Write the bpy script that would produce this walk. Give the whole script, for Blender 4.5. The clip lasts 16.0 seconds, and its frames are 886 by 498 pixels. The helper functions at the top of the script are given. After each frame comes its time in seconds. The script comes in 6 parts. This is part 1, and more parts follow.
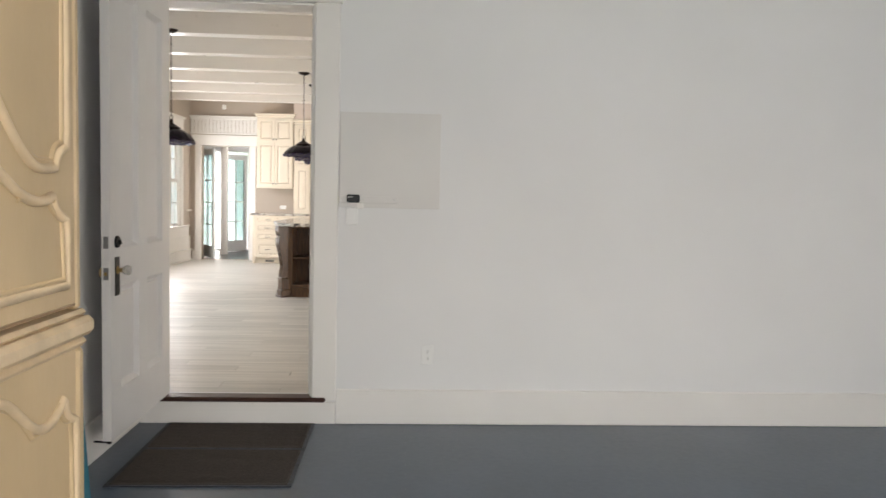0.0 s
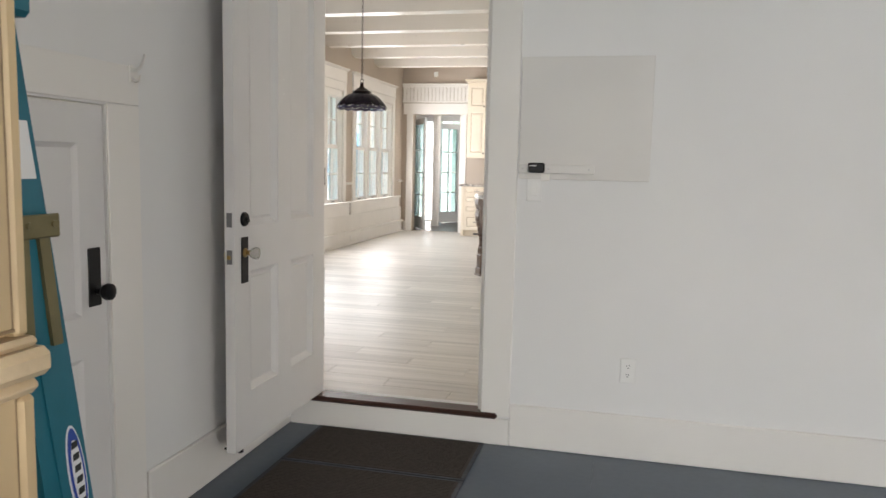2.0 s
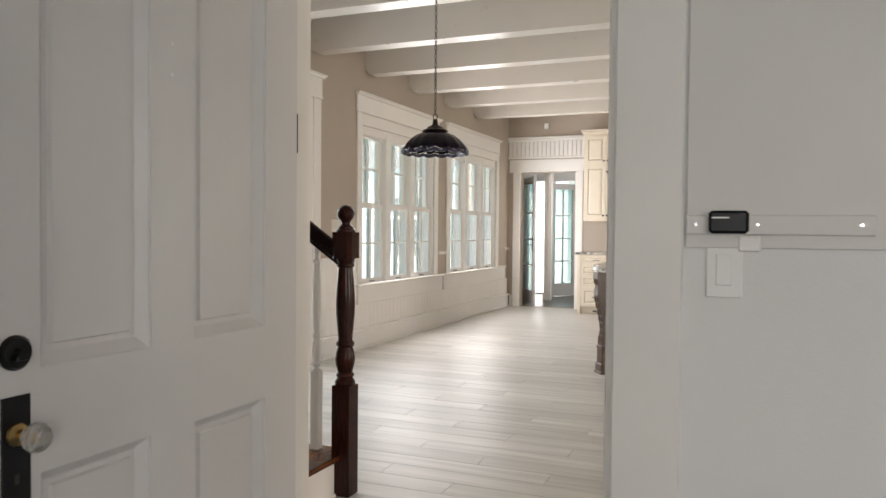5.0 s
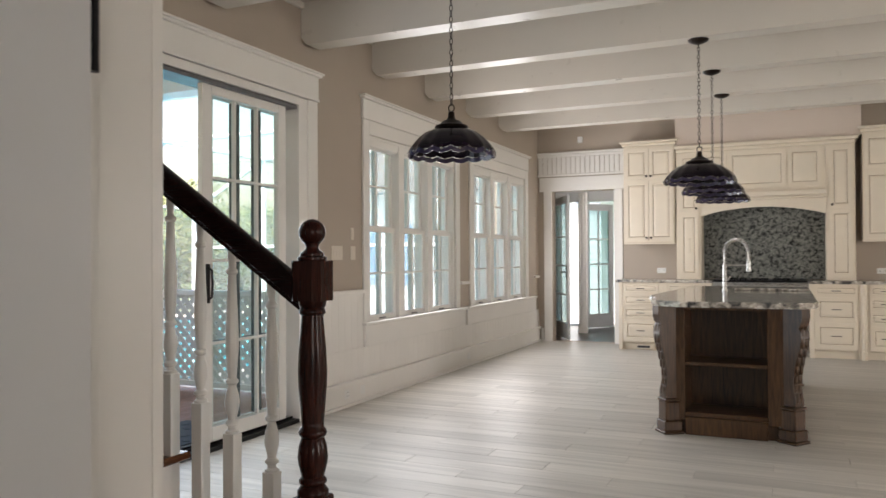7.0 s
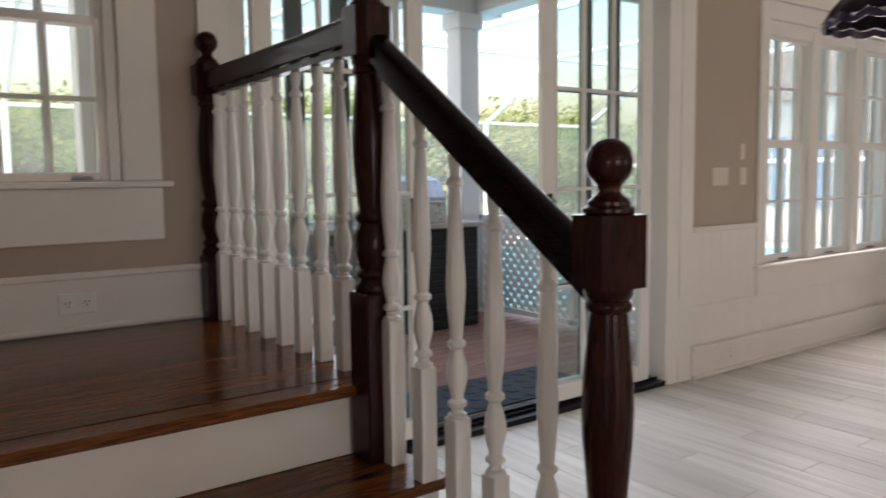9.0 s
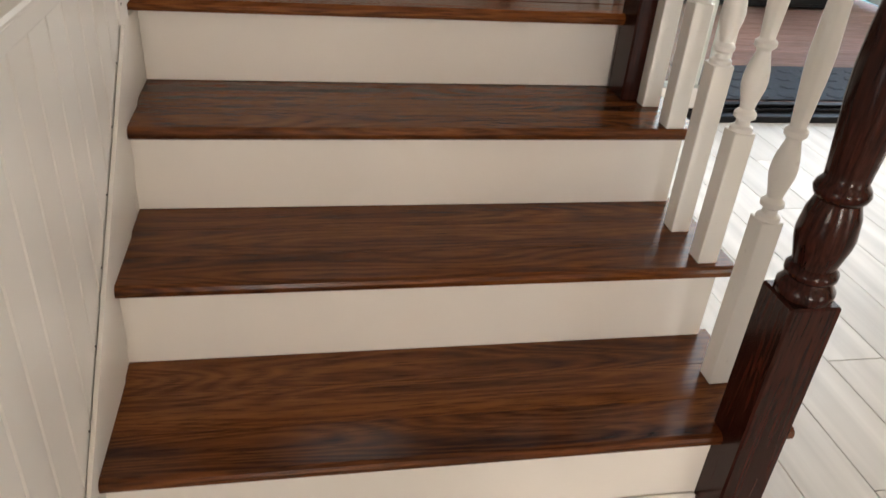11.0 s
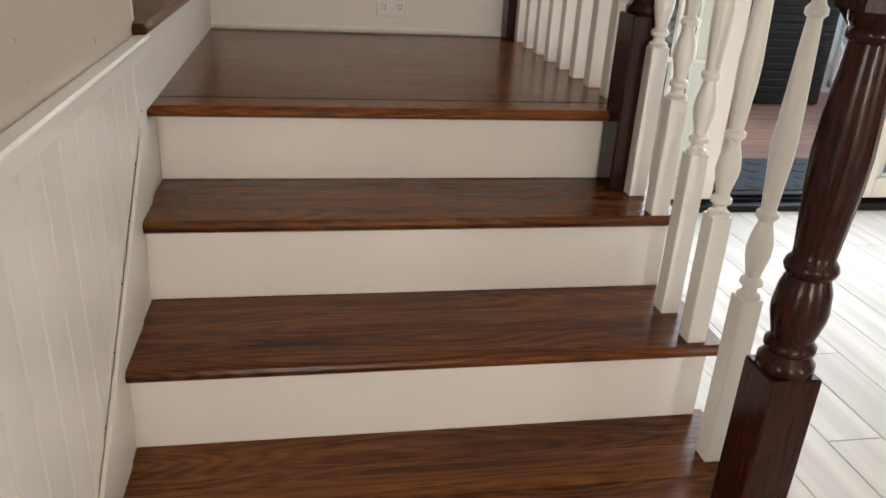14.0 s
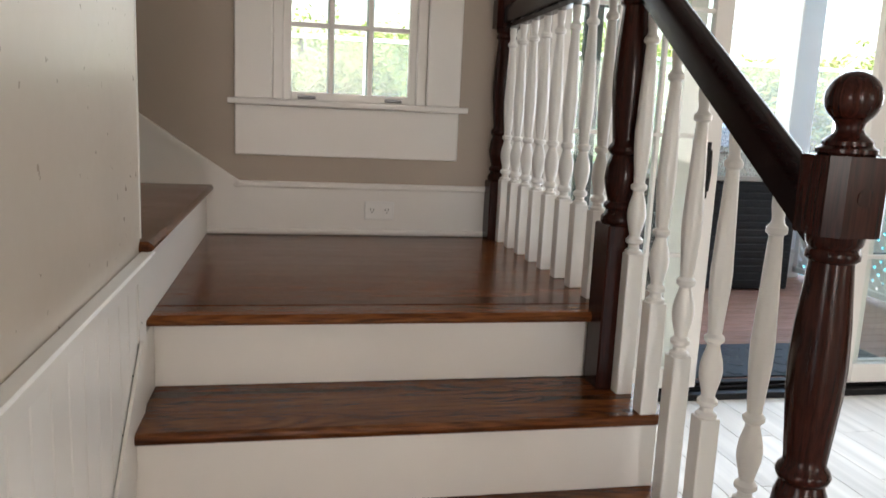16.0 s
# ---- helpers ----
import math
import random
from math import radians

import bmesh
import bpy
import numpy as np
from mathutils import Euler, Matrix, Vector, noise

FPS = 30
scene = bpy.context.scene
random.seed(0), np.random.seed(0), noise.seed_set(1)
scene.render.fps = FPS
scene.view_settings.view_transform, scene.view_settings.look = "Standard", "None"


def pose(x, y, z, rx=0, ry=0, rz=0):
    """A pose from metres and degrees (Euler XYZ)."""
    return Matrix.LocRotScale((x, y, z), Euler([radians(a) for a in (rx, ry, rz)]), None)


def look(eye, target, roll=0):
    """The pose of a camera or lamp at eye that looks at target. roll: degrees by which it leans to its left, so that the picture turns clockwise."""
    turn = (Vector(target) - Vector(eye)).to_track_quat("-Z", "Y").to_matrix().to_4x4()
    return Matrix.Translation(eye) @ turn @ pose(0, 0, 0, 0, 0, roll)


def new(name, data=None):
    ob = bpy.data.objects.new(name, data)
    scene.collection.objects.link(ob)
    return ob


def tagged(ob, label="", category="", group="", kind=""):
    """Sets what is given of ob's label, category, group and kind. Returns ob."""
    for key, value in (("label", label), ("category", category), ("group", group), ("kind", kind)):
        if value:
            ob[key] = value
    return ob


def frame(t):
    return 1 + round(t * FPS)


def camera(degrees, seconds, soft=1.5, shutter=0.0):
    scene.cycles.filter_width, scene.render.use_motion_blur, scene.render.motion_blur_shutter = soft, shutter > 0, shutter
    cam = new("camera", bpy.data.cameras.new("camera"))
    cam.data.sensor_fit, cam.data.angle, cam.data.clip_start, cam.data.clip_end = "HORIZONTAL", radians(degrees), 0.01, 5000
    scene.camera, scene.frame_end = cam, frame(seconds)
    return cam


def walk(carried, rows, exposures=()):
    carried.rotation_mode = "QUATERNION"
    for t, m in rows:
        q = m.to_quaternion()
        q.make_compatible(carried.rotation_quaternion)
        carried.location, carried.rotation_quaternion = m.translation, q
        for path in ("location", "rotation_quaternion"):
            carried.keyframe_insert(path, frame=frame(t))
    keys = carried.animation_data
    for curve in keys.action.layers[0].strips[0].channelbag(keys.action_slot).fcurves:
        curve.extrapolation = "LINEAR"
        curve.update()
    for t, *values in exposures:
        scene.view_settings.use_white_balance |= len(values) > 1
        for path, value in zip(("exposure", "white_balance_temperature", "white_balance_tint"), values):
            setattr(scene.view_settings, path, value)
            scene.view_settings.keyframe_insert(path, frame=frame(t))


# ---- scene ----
cam = camera(60.9, 16.0, 1.5, 0.3)
PATH = [
    (0, (0.055, 1.019, 1.263), (0.168, 3.011, 1.13), 1.3),
    (0.5, (0.084, 1.206, 1.266), (0.017, 3.198, 1.107), 1.3),
    (1, (0.16, 1.473, 1.261), (-0.045, 3.454, 1.079), 1.2),
    (1.5, (0.208, 1.703, 1.259), (-0.122, 3.665, 1.057), 1.1),
    (2, (0.19, 1.974, 1.258), (-0.278, 3.906, 1.035), 1.3),
    (2.5, (0.193, 2.273, 1.243), (-0.395, 4.169, 1.004), 1.5),
    (3, (0.186, 2.58, 1.248), (-0.505, 4.441, 1.005), 1.4),
    (3.5, (0.099, 2.897, 1.252), (-0.658, 4.736, 1.036), 1.2),
    (4, (0.036, 3.254, 1.247), (-0.75, 5.086, 1.081), 1.0),
    (4.5, (-0.027, 3.59, 1.239), (-0.816, 5.425, 1.136), 0.6),
    (4.7, (-0.079, 3.708, 1.235), (-0.856, 5.549, 1.156), 0.5),
    (6.8, (-0.622, 4.886, 1.225), (-1.416, 6.722, 1.249), -0.2),
    (7, (-0.623, 5.007, 1.225), (-1.456, 6.825, 1.247), -0.3),
    (7.5, (-0.712, 5.256, 1.215), (-1.669, 7.012, 1.194), -0.6),
    (8, (-0.869, 5.511, 1.232), (-2.027, 7.141, 1.173), -0.9),
    (8.5, (-0.975, 5.733, 1.245), (-2.355, 7.176, 1.127), -1.0),
    (9, (-1.074, 5.954, 1.281), (-2.691, 7.116, 1.093), -0.8),
    (9.5, (-1.109, 5.963, 1.291), (-2.872, 6.839, 0.941), 1.9),
    (10, (-1.079, 6.016, 1.249), (-2.847, 6.67, 0.579), 4.4),
    (12.3, (-0.986, 6.156, 1.146), (-2.613, 6.431, 0.015), 4.0),
    (12.5, (-0.978, 6.161, 1.155), (-2.621, 6.452, 0.052), 3.9),
    (13, (-0.974, 6.156, 1.161), (-2.674, 6.469, 0.155), 3.7),
    (13.5, (-0.964, 6.134, 1.164), (-2.717, 6.464, 0.26), 3.5),
    (14, (-0.946, 6.116, 1.185), (-2.743, 6.459, 0.379), 3.3),
    (14.5, (-0.931, 6.095, 1.194), (-2.768, 6.452, 0.488), 3.2),
    (15, (-0.929, 6.085, 1.204), (-2.8, 6.459, 0.606), 3.0),
    (15.5, (-0.921, 6.087, 1.219), (-2.827, 6.47, 0.747), 2.7),
    (16, (-0.918, 6.082, 1.248), (-2.847, 6.48, 0.902), 2.6),
]
EXPOSURES = [(0.0, 2.17, 6750, 15), (3.0, 2.04, 6600, 14), (4.5, 1.84, 6750, 15), (7.0, 1.5, 6600, 15), (7.5, 1.36, 6600, 16), (8.5, 1.22, 6650, 18), (9.1, 1.28, 6800, 21), (9.6, 1.68, 7350, 24), (10.0, 2.02, 7200, 21), (12.5, 2.38, 7050, 16), (14.0, 2.36, 6900, 16), (15.0, 2.3, 6700, 16), (16.0, 2.17, 6500, 15)]
walk(cam, [(t, look(eye, target, roll)) for t, eye, target, roll in PATH], EXPOSURES)

# ---- world and light ----
world = bpy.data.worlds.new("sky")
scene.world = world
world.use_nodes = True
wn = world.node_tree
sky = wn.nodes.new("ShaderNodeTexSky")
sky.sky_type, sky.sun_disc = "NISHITA", False
sky.air_density, sky.dust_density, sky.ozone_density = 1.6, 4.0, 0.2
sky.sun_elevation, sky.sun_rotation = radians(59), radians(159)
wn.links.new(sky.outputs[0], wn.nodes["Background"].inputs[0])
wn.nodes["Background"].inputs[1].default_value = 0.15
sun = new("sun", bpy.data.lights.new("sun", "SUN"))
sun.data.energy, sun.data.angle, sun.data.color = 3.2, radians(0.6), (1, 0.95, 0.87)
sun.matrix_world = look((6.4, -16.7, 30), (0, 0, 0))


def area_lamp(name, eye, target, w, h, watts, color=(1, 0.97, 0.93)):
    """An area lamp: daylight at a seen opening, or fill added where none is seen."""
    data = bpy.data.lights.new(name, "AREA")
    data.shape, data.size, data.size_y, data.energy, data.color = "RECTANGLE", w, h, watts, color
    ob = new(name, data)
    ob.matrix_world = look(eye, target)
    return ob


# mudroom fill, added at invented openings behind and to the right
area_lamp("fill_mudroom_back", (0.6, -2.40, 1.45), (0.6, 5, 1.3), 2.2, 1.6, 19, (0.91, 0.955, 1.0))
area_lamp("fill_mudroom_side", (3.94, -0.5, 1.45), (-1.45, 4.4, 1.2), 2.2, 1.6, 22, (1, 0.95, 0.91))
# great room fill from the right, added at two invented, unseen openings
area_lamp("fill_dining", (5.84, 12.0, 1.5), (-1.5, 10.8, 0.4), 2.7, 1.7, 15)
area_lamp("fill_dining_front", (5.0, 5.79, 1.5), (3.2, 12, 1.3), 1.5, 1.7, 62)
area_lamp("daylight_window_near", (-3.88, 11.65, 1.5), (0, 11.65, 1.2), 1.7, 1.6, 14, (0.98, 0.98, 0.98))
area_lamp("daylight_window_far", (-3.88, 14.0, 1.5), (0, 14.0, 1.2), 1.7, 1.6, 14, (0.98, 0.98, 0.98))
area_lamp("daylight_sliding_door", (-3.88, 8.25, 1.2), (0, 8.25, 0.8), 2.2, 1.9, 10, (0.80, 0.91, 1.0))
area_lamp("daylight_landing_window", (-3.88, 6.31, 1.9), (0, 6.31, 1.0), 0.5, 1.1, 0.5)

# ---- materials ----


def shader(name, color, rough=0.5, metal=0.0, vary=0.06, scale=2.5, bump=0.0, fine=80.0, stretch=(1, 1, 1), coat=0.0, tint=0.0, spec=0.5):
    m = bpy.data.materials.new(name)
    m.use_nodes = True
    nt, n = m.node_tree, m.node_tree.nodes
    p = n["Principled BSDF"]
    p.inputs["Roughness"].default_value, p.inputs["Metallic"].default_value = rough, metal
    p.inputs["Coat Weight"].default_value, p.inputs["Coat Roughness"].default_value = coat, 0.12
    p.inputs["Specular IOR Level"].default_value = spec
    tc, mp = n.new("ShaderNodeTexCoord"), n.new("ShaderNodeMapping")
    mp.inputs["Scale"].default_value = stretch
    nt.links.new(tc.outputs["Object"], mp.inputs[0])
    info = n.new("ShaderNodeObjectInfo")
    add = n.new("ShaderNodeVectorMath")
    add.operation = "MULTIPLY_ADD"
    comb = n.new("ShaderNodeCombineXYZ")
    for i in range(3):
        nt.links.new(info.outputs["Random"], comb.inputs[i])
    add.inputs[1].default_value = (7, 13, 5)
    nt.links.new(comb.outputs[0], add.inputs[0])
    nt.links.new(mp.outputs[0], add.inputs[2])
    a = n.new("ShaderNodeTexNoise")
    a.inputs["Scale"].default_value, a.inputs["Detail"].default_value = scale, 6
    nt.links.new(add.outputs[0], a.inputs[0])
    ramp = n.new("ShaderNodeValToRGB")
    lo, hi = [max(0, c * (1 - vary)) for c in color], [min(1, c * (1 + vary)) for c in color]
    ramp.color_ramp.elements[0].position, ramp.color_ramp.elements[1].position = 0.3, 0.7
    ramp.color_ramp.elements[0].color, ramp.color_ramp.elements[1].color = (*lo, 1), (*hi, 1)
    nt.links.new(a.outputs[0], ramp.inputs[0])
    out = ramp.outputs[0]
    if tint:
        hs, mr = n.new("ShaderNodeHueSaturation"), n.new("ShaderNodeMapRange")
        mr.inputs[3].default_value, mr.inputs[4].default_value = 1 - tint, 1 + tint
        nt.links.new(info.outputs["Random"], mr.inputs[0])
        nt.links.new(mr.outputs[0], hs.inputs["Value"])
        nt.links.new(out, hs.inputs["Color"])
        out = hs.outputs[0]
    nt.links.new(out, p.inputs["Base Color"])
    b = n.new("ShaderNodeTexNoise")
    b.inputs["Scale"].default_value, b.inputs["Detail"].default_value = fine, 4
    nt.links.new(add.outputs[0], b.inputs[0])
    mr = n.new("ShaderNodeMapRange")
    mr.inputs[3].default_value, mr.inputs[4].default_value = max(0.02, rough - 0.07), rough + 0.07
    nt.links.new(b.outputs[0], mr.inputs[0])
    nt.links.new(mr.outputs[0], p.inputs["Roughness"])
    if bump:
        bu = n.new("ShaderNodeBump")
        bu.inputs["Strength"].default_value, bu.inputs["Distance"].default_value = bump, 0.004
        nt.links.new(b.outputs[0], bu.inputs["Height"])
        nt.links.new(bu.outputs[0], p.inputs["Normal"])
    return m


def wood(name, dark, light, stretch, rough=0.3, ring=5.0, coat=0.2, tint=0.1, lo=0.32, hi=0.68, figure=0.0):
    """Grained wood: stretch is small along the grain."""
    m = bpy.data.materials.new(name)
    m.use_nodes = True
    nt, n = m.node_tree, m.node_tree.nodes
    p = n["Principled BSDF"]
    p.inputs["Roughness"].default_value = rough
    p.inputs["Coat Weight"].default_value, p.inputs["Coat Roughness"].default_value = coat, 0.18
    p.inputs["Specular IOR Level"].default_value = 0.28
    tc, mp, info = n.new("ShaderNodeTexCoord"), n.new("ShaderNodeMapping"), n.new("ShaderNodeObjectInfo")
    mp.inputs["Scale"].default_value = stretch
    nt.links.new(tc.outputs["Object"], mp.inputs[0])
    comb = n.new("ShaderNodeCombineXYZ")
    for i in range(3):
        nt.links.new(info.outputs["Random"], comb.inputs[i])
    add = n.new("ShaderNodeVectorMath")
    add.operation = "MULTIPLY_ADD"
    add.inputs[1].default_value = (9, 17, 23)
    nt.links.new(comb.outputs[0], add.inputs[0])
    nt.links.new(mp.outputs[0], add.inputs[2])
    big, fine = n.new("ShaderNodeTexNoise"), n.new("ShaderNodeTexNoise")
    big.inputs["Scale"].default_value, big.inputs["Detail"].default_value, big.inputs["Distortion"].default_value = ring, 9, 2.4
    fine.inputs["Scale"].default_value, fine.inputs["Detail"].default_value = ring * 7, 5
    nt.links.new(add.outputs[0], big.inputs[0])
    nt.links.new(add.outputs[0], fine.inputs[0])
    mix = n.new("ShaderNodeMath")
    mix.operation = "MULTIPLY_ADD"
    mix.inputs[1].default_value = 0.28
    nt.links.new(fine.outputs[0], mix.inputs[0])
    sc = n.new("ShaderNodeMath")
    sc.operation = "MULTIPLY"
    sc.inputs[1].default_value = 0.72
    nt.links.new(big.outputs[0], sc.inputs[0])
    nt.links.new(sc.outputs[0], mix.inputs[2])
    if figure:
        # long flame figure of plain sawn oak, and short dark pores
        wv, ms, ad, sm = n.new("ShaderNodeTexWave"), n.new("ShaderNodeMapping"), n.new("ShaderNodeVectorMath"), n.new("ShaderNodeMath")
        wv.wave_type, wv.rings_direction = "RINGS", "Z"
        wv.inputs["Scale"].default_value, wv.inputs["Distortion"].default_value = 5.0, 14.0
        wv.inputs["Detail"].default_value, wv.inputs["Detail Scale"].default_value = 3.0, 0.9
        ms.inputs["Scale"].default_value = (0.55, 0.9, 0.3)
        ad.operation, sm.operation = "ADD", "MULTIPLY_ADD"
        ad.inputs[1].default_value = (0.3, -0.2, 0.0)
        nt.links.new(add.outputs[0], ms.inputs[0])
        nt.links.new(ms.outputs[0], ad.inputs[0])
        nt.links.new(ad.outputs[0], wv.inputs[0])
        sm.inputs[1].default_value = figure
        nt.links.new(wv.outputs["Fac"], sm.inputs[0])
        keep = n.new("ShaderNodeMath")
        keep.operation = "MULTIPLY"
        keep.inputs[1].default_value = 1 - figure
        nt.links.new(mix.outputs[0], keep.inputs[0])
        nt.links.new(keep.outputs[0], sm.inputs[2])
        mix = sm
    ramp = n.new("ShaderNodeValToRGB")
    ramp.color_ramp.elements[0].position, ramp.color_ramp.elements[1].position = lo, hi
    ramp.color_ramp.elements[0].color, ramp.color_ramp.elements[1].color = (*dark, 1), (*light, 1)
    nt.links.new(mix.outputs[0], ramp.inputs[0])
    hs, mr = n.new("ShaderNodeHueSaturation"), n.new("ShaderNodeMapRange")
    mr.inputs[3].default_value, mr.inputs[4].default_value = 1 - tint, 1 + tint
    nt.links.new(info.outputs["Random"], mr.inputs[0])
    nt.links.new(mr.outputs[0], hs.inputs["Value"])
    nt.links.new(ramp.outputs[0], hs.inputs["Color"])
    nt.links.new(hs.outputs[0], p.inputs["Base Color"])
    bu = n.new("ShaderNodeBump")
    bu.inputs["Strength"].default_value, bu.inputs["Distance"].default_value = 0.06, 0.003
    nt.links.new(mix.outputs[0], bu.inputs["Height"])
    nt.links.new(bu.outputs[0], p.inputs["Normal"])
    return m


def oak(name, dark, mid, light):
    """Plain sawn stained oak with its grain along y: cathedral figure, broad streaks and short dark pores."""
    m = bpy.data.materials.new(name)
    m.use_nodes = True
    nt, n = m.node_tree, m.node_tree.nodes
    p = n["Principled BSDF"]
    p.inputs["Specular IOR Level"].default_value = 0.22

    def node(kind, **put):
        k = n.new(kind)
        for key, value in put.items():
            k.inputs[key].default_value = value
        return k

    def math_node(op, a, b, c=None):
        k = n.new("ShaderNodeMath")
        k.operation = op
        for i, v in enumerate((a, b, c)):
            if v is None:
                continue
            if isinstance(v, (int, float)):
                k.inputs[i].default_value = v
            else:
                nt.links.new(v, k.inputs[i])
        return k.outputs[0]

    def noise(scale, stretch, detail=3.0):
        mp = node("ShaderNodeMapping", Scale=stretch)
        k = node("ShaderNodeTexNoise", Scale=scale, Detail=detail)
        nt.links.new(place, mp.inputs[0])
        nt.links.new(mp.outputs[0], k.inputs[0])
        return k.outputs[0]
    tc, info, comb = n.new("ShaderNodeTexCoord"), n.new("ShaderNodeObjectInfo"), n.new("ShaderNodeCombineXYZ")
    for i in range(3):
        nt.links.new(info.outputs["Random"], comb.inputs[i])
    add = n.new("ShaderNodeVectorMath")
    add.operation = "MULTIPLY_ADD"
    add.inputs[1].default_value = (3.1, 17.0, 5.3)
    nt.links.new(comb.outputs[0], add.inputs[0])
    nt.links.new(tc.outputs["Object"], add.inputs[2])
    place = add.outputs[0]
    contour = noise(1.0, (9.0, 1.0, 9.0), 1.2)
    wobble = noise(1.0, (60.0, 9.0, 60.0), 2.0)
    level = math_node("MULTIPLY_ADD", contour, 22.0, math_node("MULTIPLY", wobble, 0.7))
    rings = math_node("PINGPONG", level, 0.5)
    rings = math_node("MULTIPLY", rings, 2.0)
    streak = noise(1.0, (26.0, 1.1, 26.0), 5.0)
    pores = noise(1.0, (420.0, 14.0, 420.0), 2.0)
    tone = math_node("ADD", math_node("MULTIPLY", rings, 0.20), math_node("MULTIPLY", streak, 0.80))
    tone = math_node("ADD", tone, math_node("MULTIPLY", math_node("SUBTRACT", info.outputs["Random"], 0.5), 0.16))
    ramp = n.new("ShaderNodeValToRGB")
    e = ramp.color_ramp.elements
    e[0].position, e[0].color = 0.26, (*dark, 1)
    e[1].position, e[1].color = 0.74, (*light, 1)
    k = e.new(0.46)
    k.color = (*mid, 1)
    nt.links.new(tone, ramp.inputs[0])
    pr = n.new("ShaderNodeValToRGB")
    q = pr.color_ramp.elements
    q[0].position, q[0].color = 0.36, (0.35, 0.33, 0.32, 1)
    q[1].position, q[1].color = 0.47, (1, 1, 1, 1)
    nt.links.new(pores, pr.inputs[0])
    mul = n.new("ShaderNodeMixRGB")
    mul.blend_type = "MULTIPLY"
    mul.inputs[0].default_value = 0.75
    nt.links.new(ramp.outputs[0], mul.inputs[1])
    nt.links.new(pr.outputs[0], mul.inputs[2])
    nt.links.new(mul.outputs[0], p.inputs["Base Color"])
    wear = noise(1.0, (5.0, 3.0, 5.0), 4.0)
    nt.links.new(math_node("MULTIPLY_ADD", wear, 0.16, 0.13), p.inputs["Roughness"])
    bu = node("ShaderNodeBump", Strength=0.10, Distance=0.002)
    nt.links.new(pores, bu.inputs["Height"])
    nt.links.new(bu.outputs[0], p.inputs["Normal"])
    return m


def stone(name, base, dark, pale, scale=14.0, rough=0.12, swirl=0.6):
    m = bpy.data.materials.new(name)
    m.use_nodes = True
    nt, n = m.node_tree, m.node_tree.nodes
    p = n["Principled BSDF"]
    p.inputs["Roughness"].default_value = rough
    tc = n.new("ShaderNodeTexCoord")
    a, v = n.new("ShaderNodeTexNoise"), n.new("ShaderNodeTexVoronoi")
    a.inputs["Scale"].default_value, a.inputs["Detail"].default_value, a.inputs["Distortion"].default_value = scale, 9, swirl
    v.inputs["Scale"].default_value = scale * 5
    nt.links.new(tc.outputs["Object"], a.inputs[0])
    nt.links.new(tc.outputs["Object"], v.inputs[0])
    ramp = n.new("ShaderNodeValToRGB")
    e = ramp.color_ramp.elements
    e[0].position, e[0].color = 0.36, (*dark, 1)
    e[1].position, e[1].color = 0.68, (*pale, 1)
    k = e.new(0.5)
    k.color = (*base, 1)
    nt.links.new(a.outputs[0], ramp.inputs[0])
    mix = n.new("ShaderNodeMixRGB")
    mix.blend_type = "OVERLAY"
    mix.inputs[0].default_value = 0.35
    nt.links.new(ramp.outputs[0], mix.inputs[1])
    nt.links.new(v.outputs["Color"], mix.inputs[2])
    bw = n.new("ShaderNodeRGBToBW")
    nt.links.new(v.outputs["Color"], bw.inputs[0])
    nt.links.new(bw.outputs[0], mix.inputs[2])
    nt.links.new(mix.outputs[0], p.inputs["Base Color"])
    return m


def glass(name, color=(1, 1, 1), rough=0.0):
    m = bpy.data.materials.new(name)
    m.use_nodes = True
    nt, n = m.node_tree, m.node_tree.nodes
    n.remove(n["Principled BSDF"])
    mix, tr, gl, lw = n.new("ShaderNodeMixShader"), n.new("ShaderNodeBsdfTransparent"), n.new("ShaderNodeBsdfGlossy"), n.new("ShaderNodeLayerWeight")
    tr.inputs[0].default_value = (*color, 1)
    gl.inputs["Roughness"].default_value = rough
    lw.inputs[0].default_value = 0.5
    pw, ma = n.new("ShaderNodeMath"), n.new("ShaderNodeMath")
    pw.operation, ma.operation = "POWER", "MULTIPLY_ADD"
    pw.inputs[1].default_value, ma.inputs[1].default_value, ma.inputs[2].default_value = 5.0, 0.9, 0.04
    nt.links.new(lw.outputs["Facing"], pw.inputs[0])
    nt.links.new(pw.outputs[0], ma.inputs[0])
    nt.links.new(ma.outputs[0], mix.inputs[0])
    nt.links.new(tr.outputs[0], mix.inputs[1])
    nt.links.new(gl.outputs[0], mix.inputs[2])
    nt.links.new(mix.outputs[0], n["Material Output"].inputs[0])
    return m


M_WALL = shader("white wall paint", (0.78, 0.78, 0.77), 0.6, vary=0.025, scale=1.2, bump=0.12, fine=140)
M_DOORWHITE = shader("white door paint", (0.70, 0.69, 0.68), 0.38, vary=0.03, scale=3, bump=0.05, fine=60)
M_TRIM = shader("white trim paint", (0.81, 0.79, 0.752), 0.32, vary=0.025, scale=2, bump=0.012, fine=50)
M_TAUPE = shader("taupe wall paint", (0.44, 0.375, 0.31), 0.55, vary=0.04, scale=1.5, bump=0.12, fine=120)
M_BEAM = shader("cream gloss ceiling paint", (0.66, 0.62, 0.56), 0.30, vary=0.03, scale=1.5, bump=0.14, fine=9)
M_BLUE = shader("slate blue floor paint", (0.072, 0.098, 0.135), 0.32, vary=0.12, scale=1.6, bump=0.1, fine=30)
M_TILE = shader("wood look porcelain", (0.54, 0.515, 0.47), 0.40, vary=0.15, scale=2.2, bump=0.04, fine=30, stretch=(0.5, 9, 9), tint=0.11, spec=0.28)
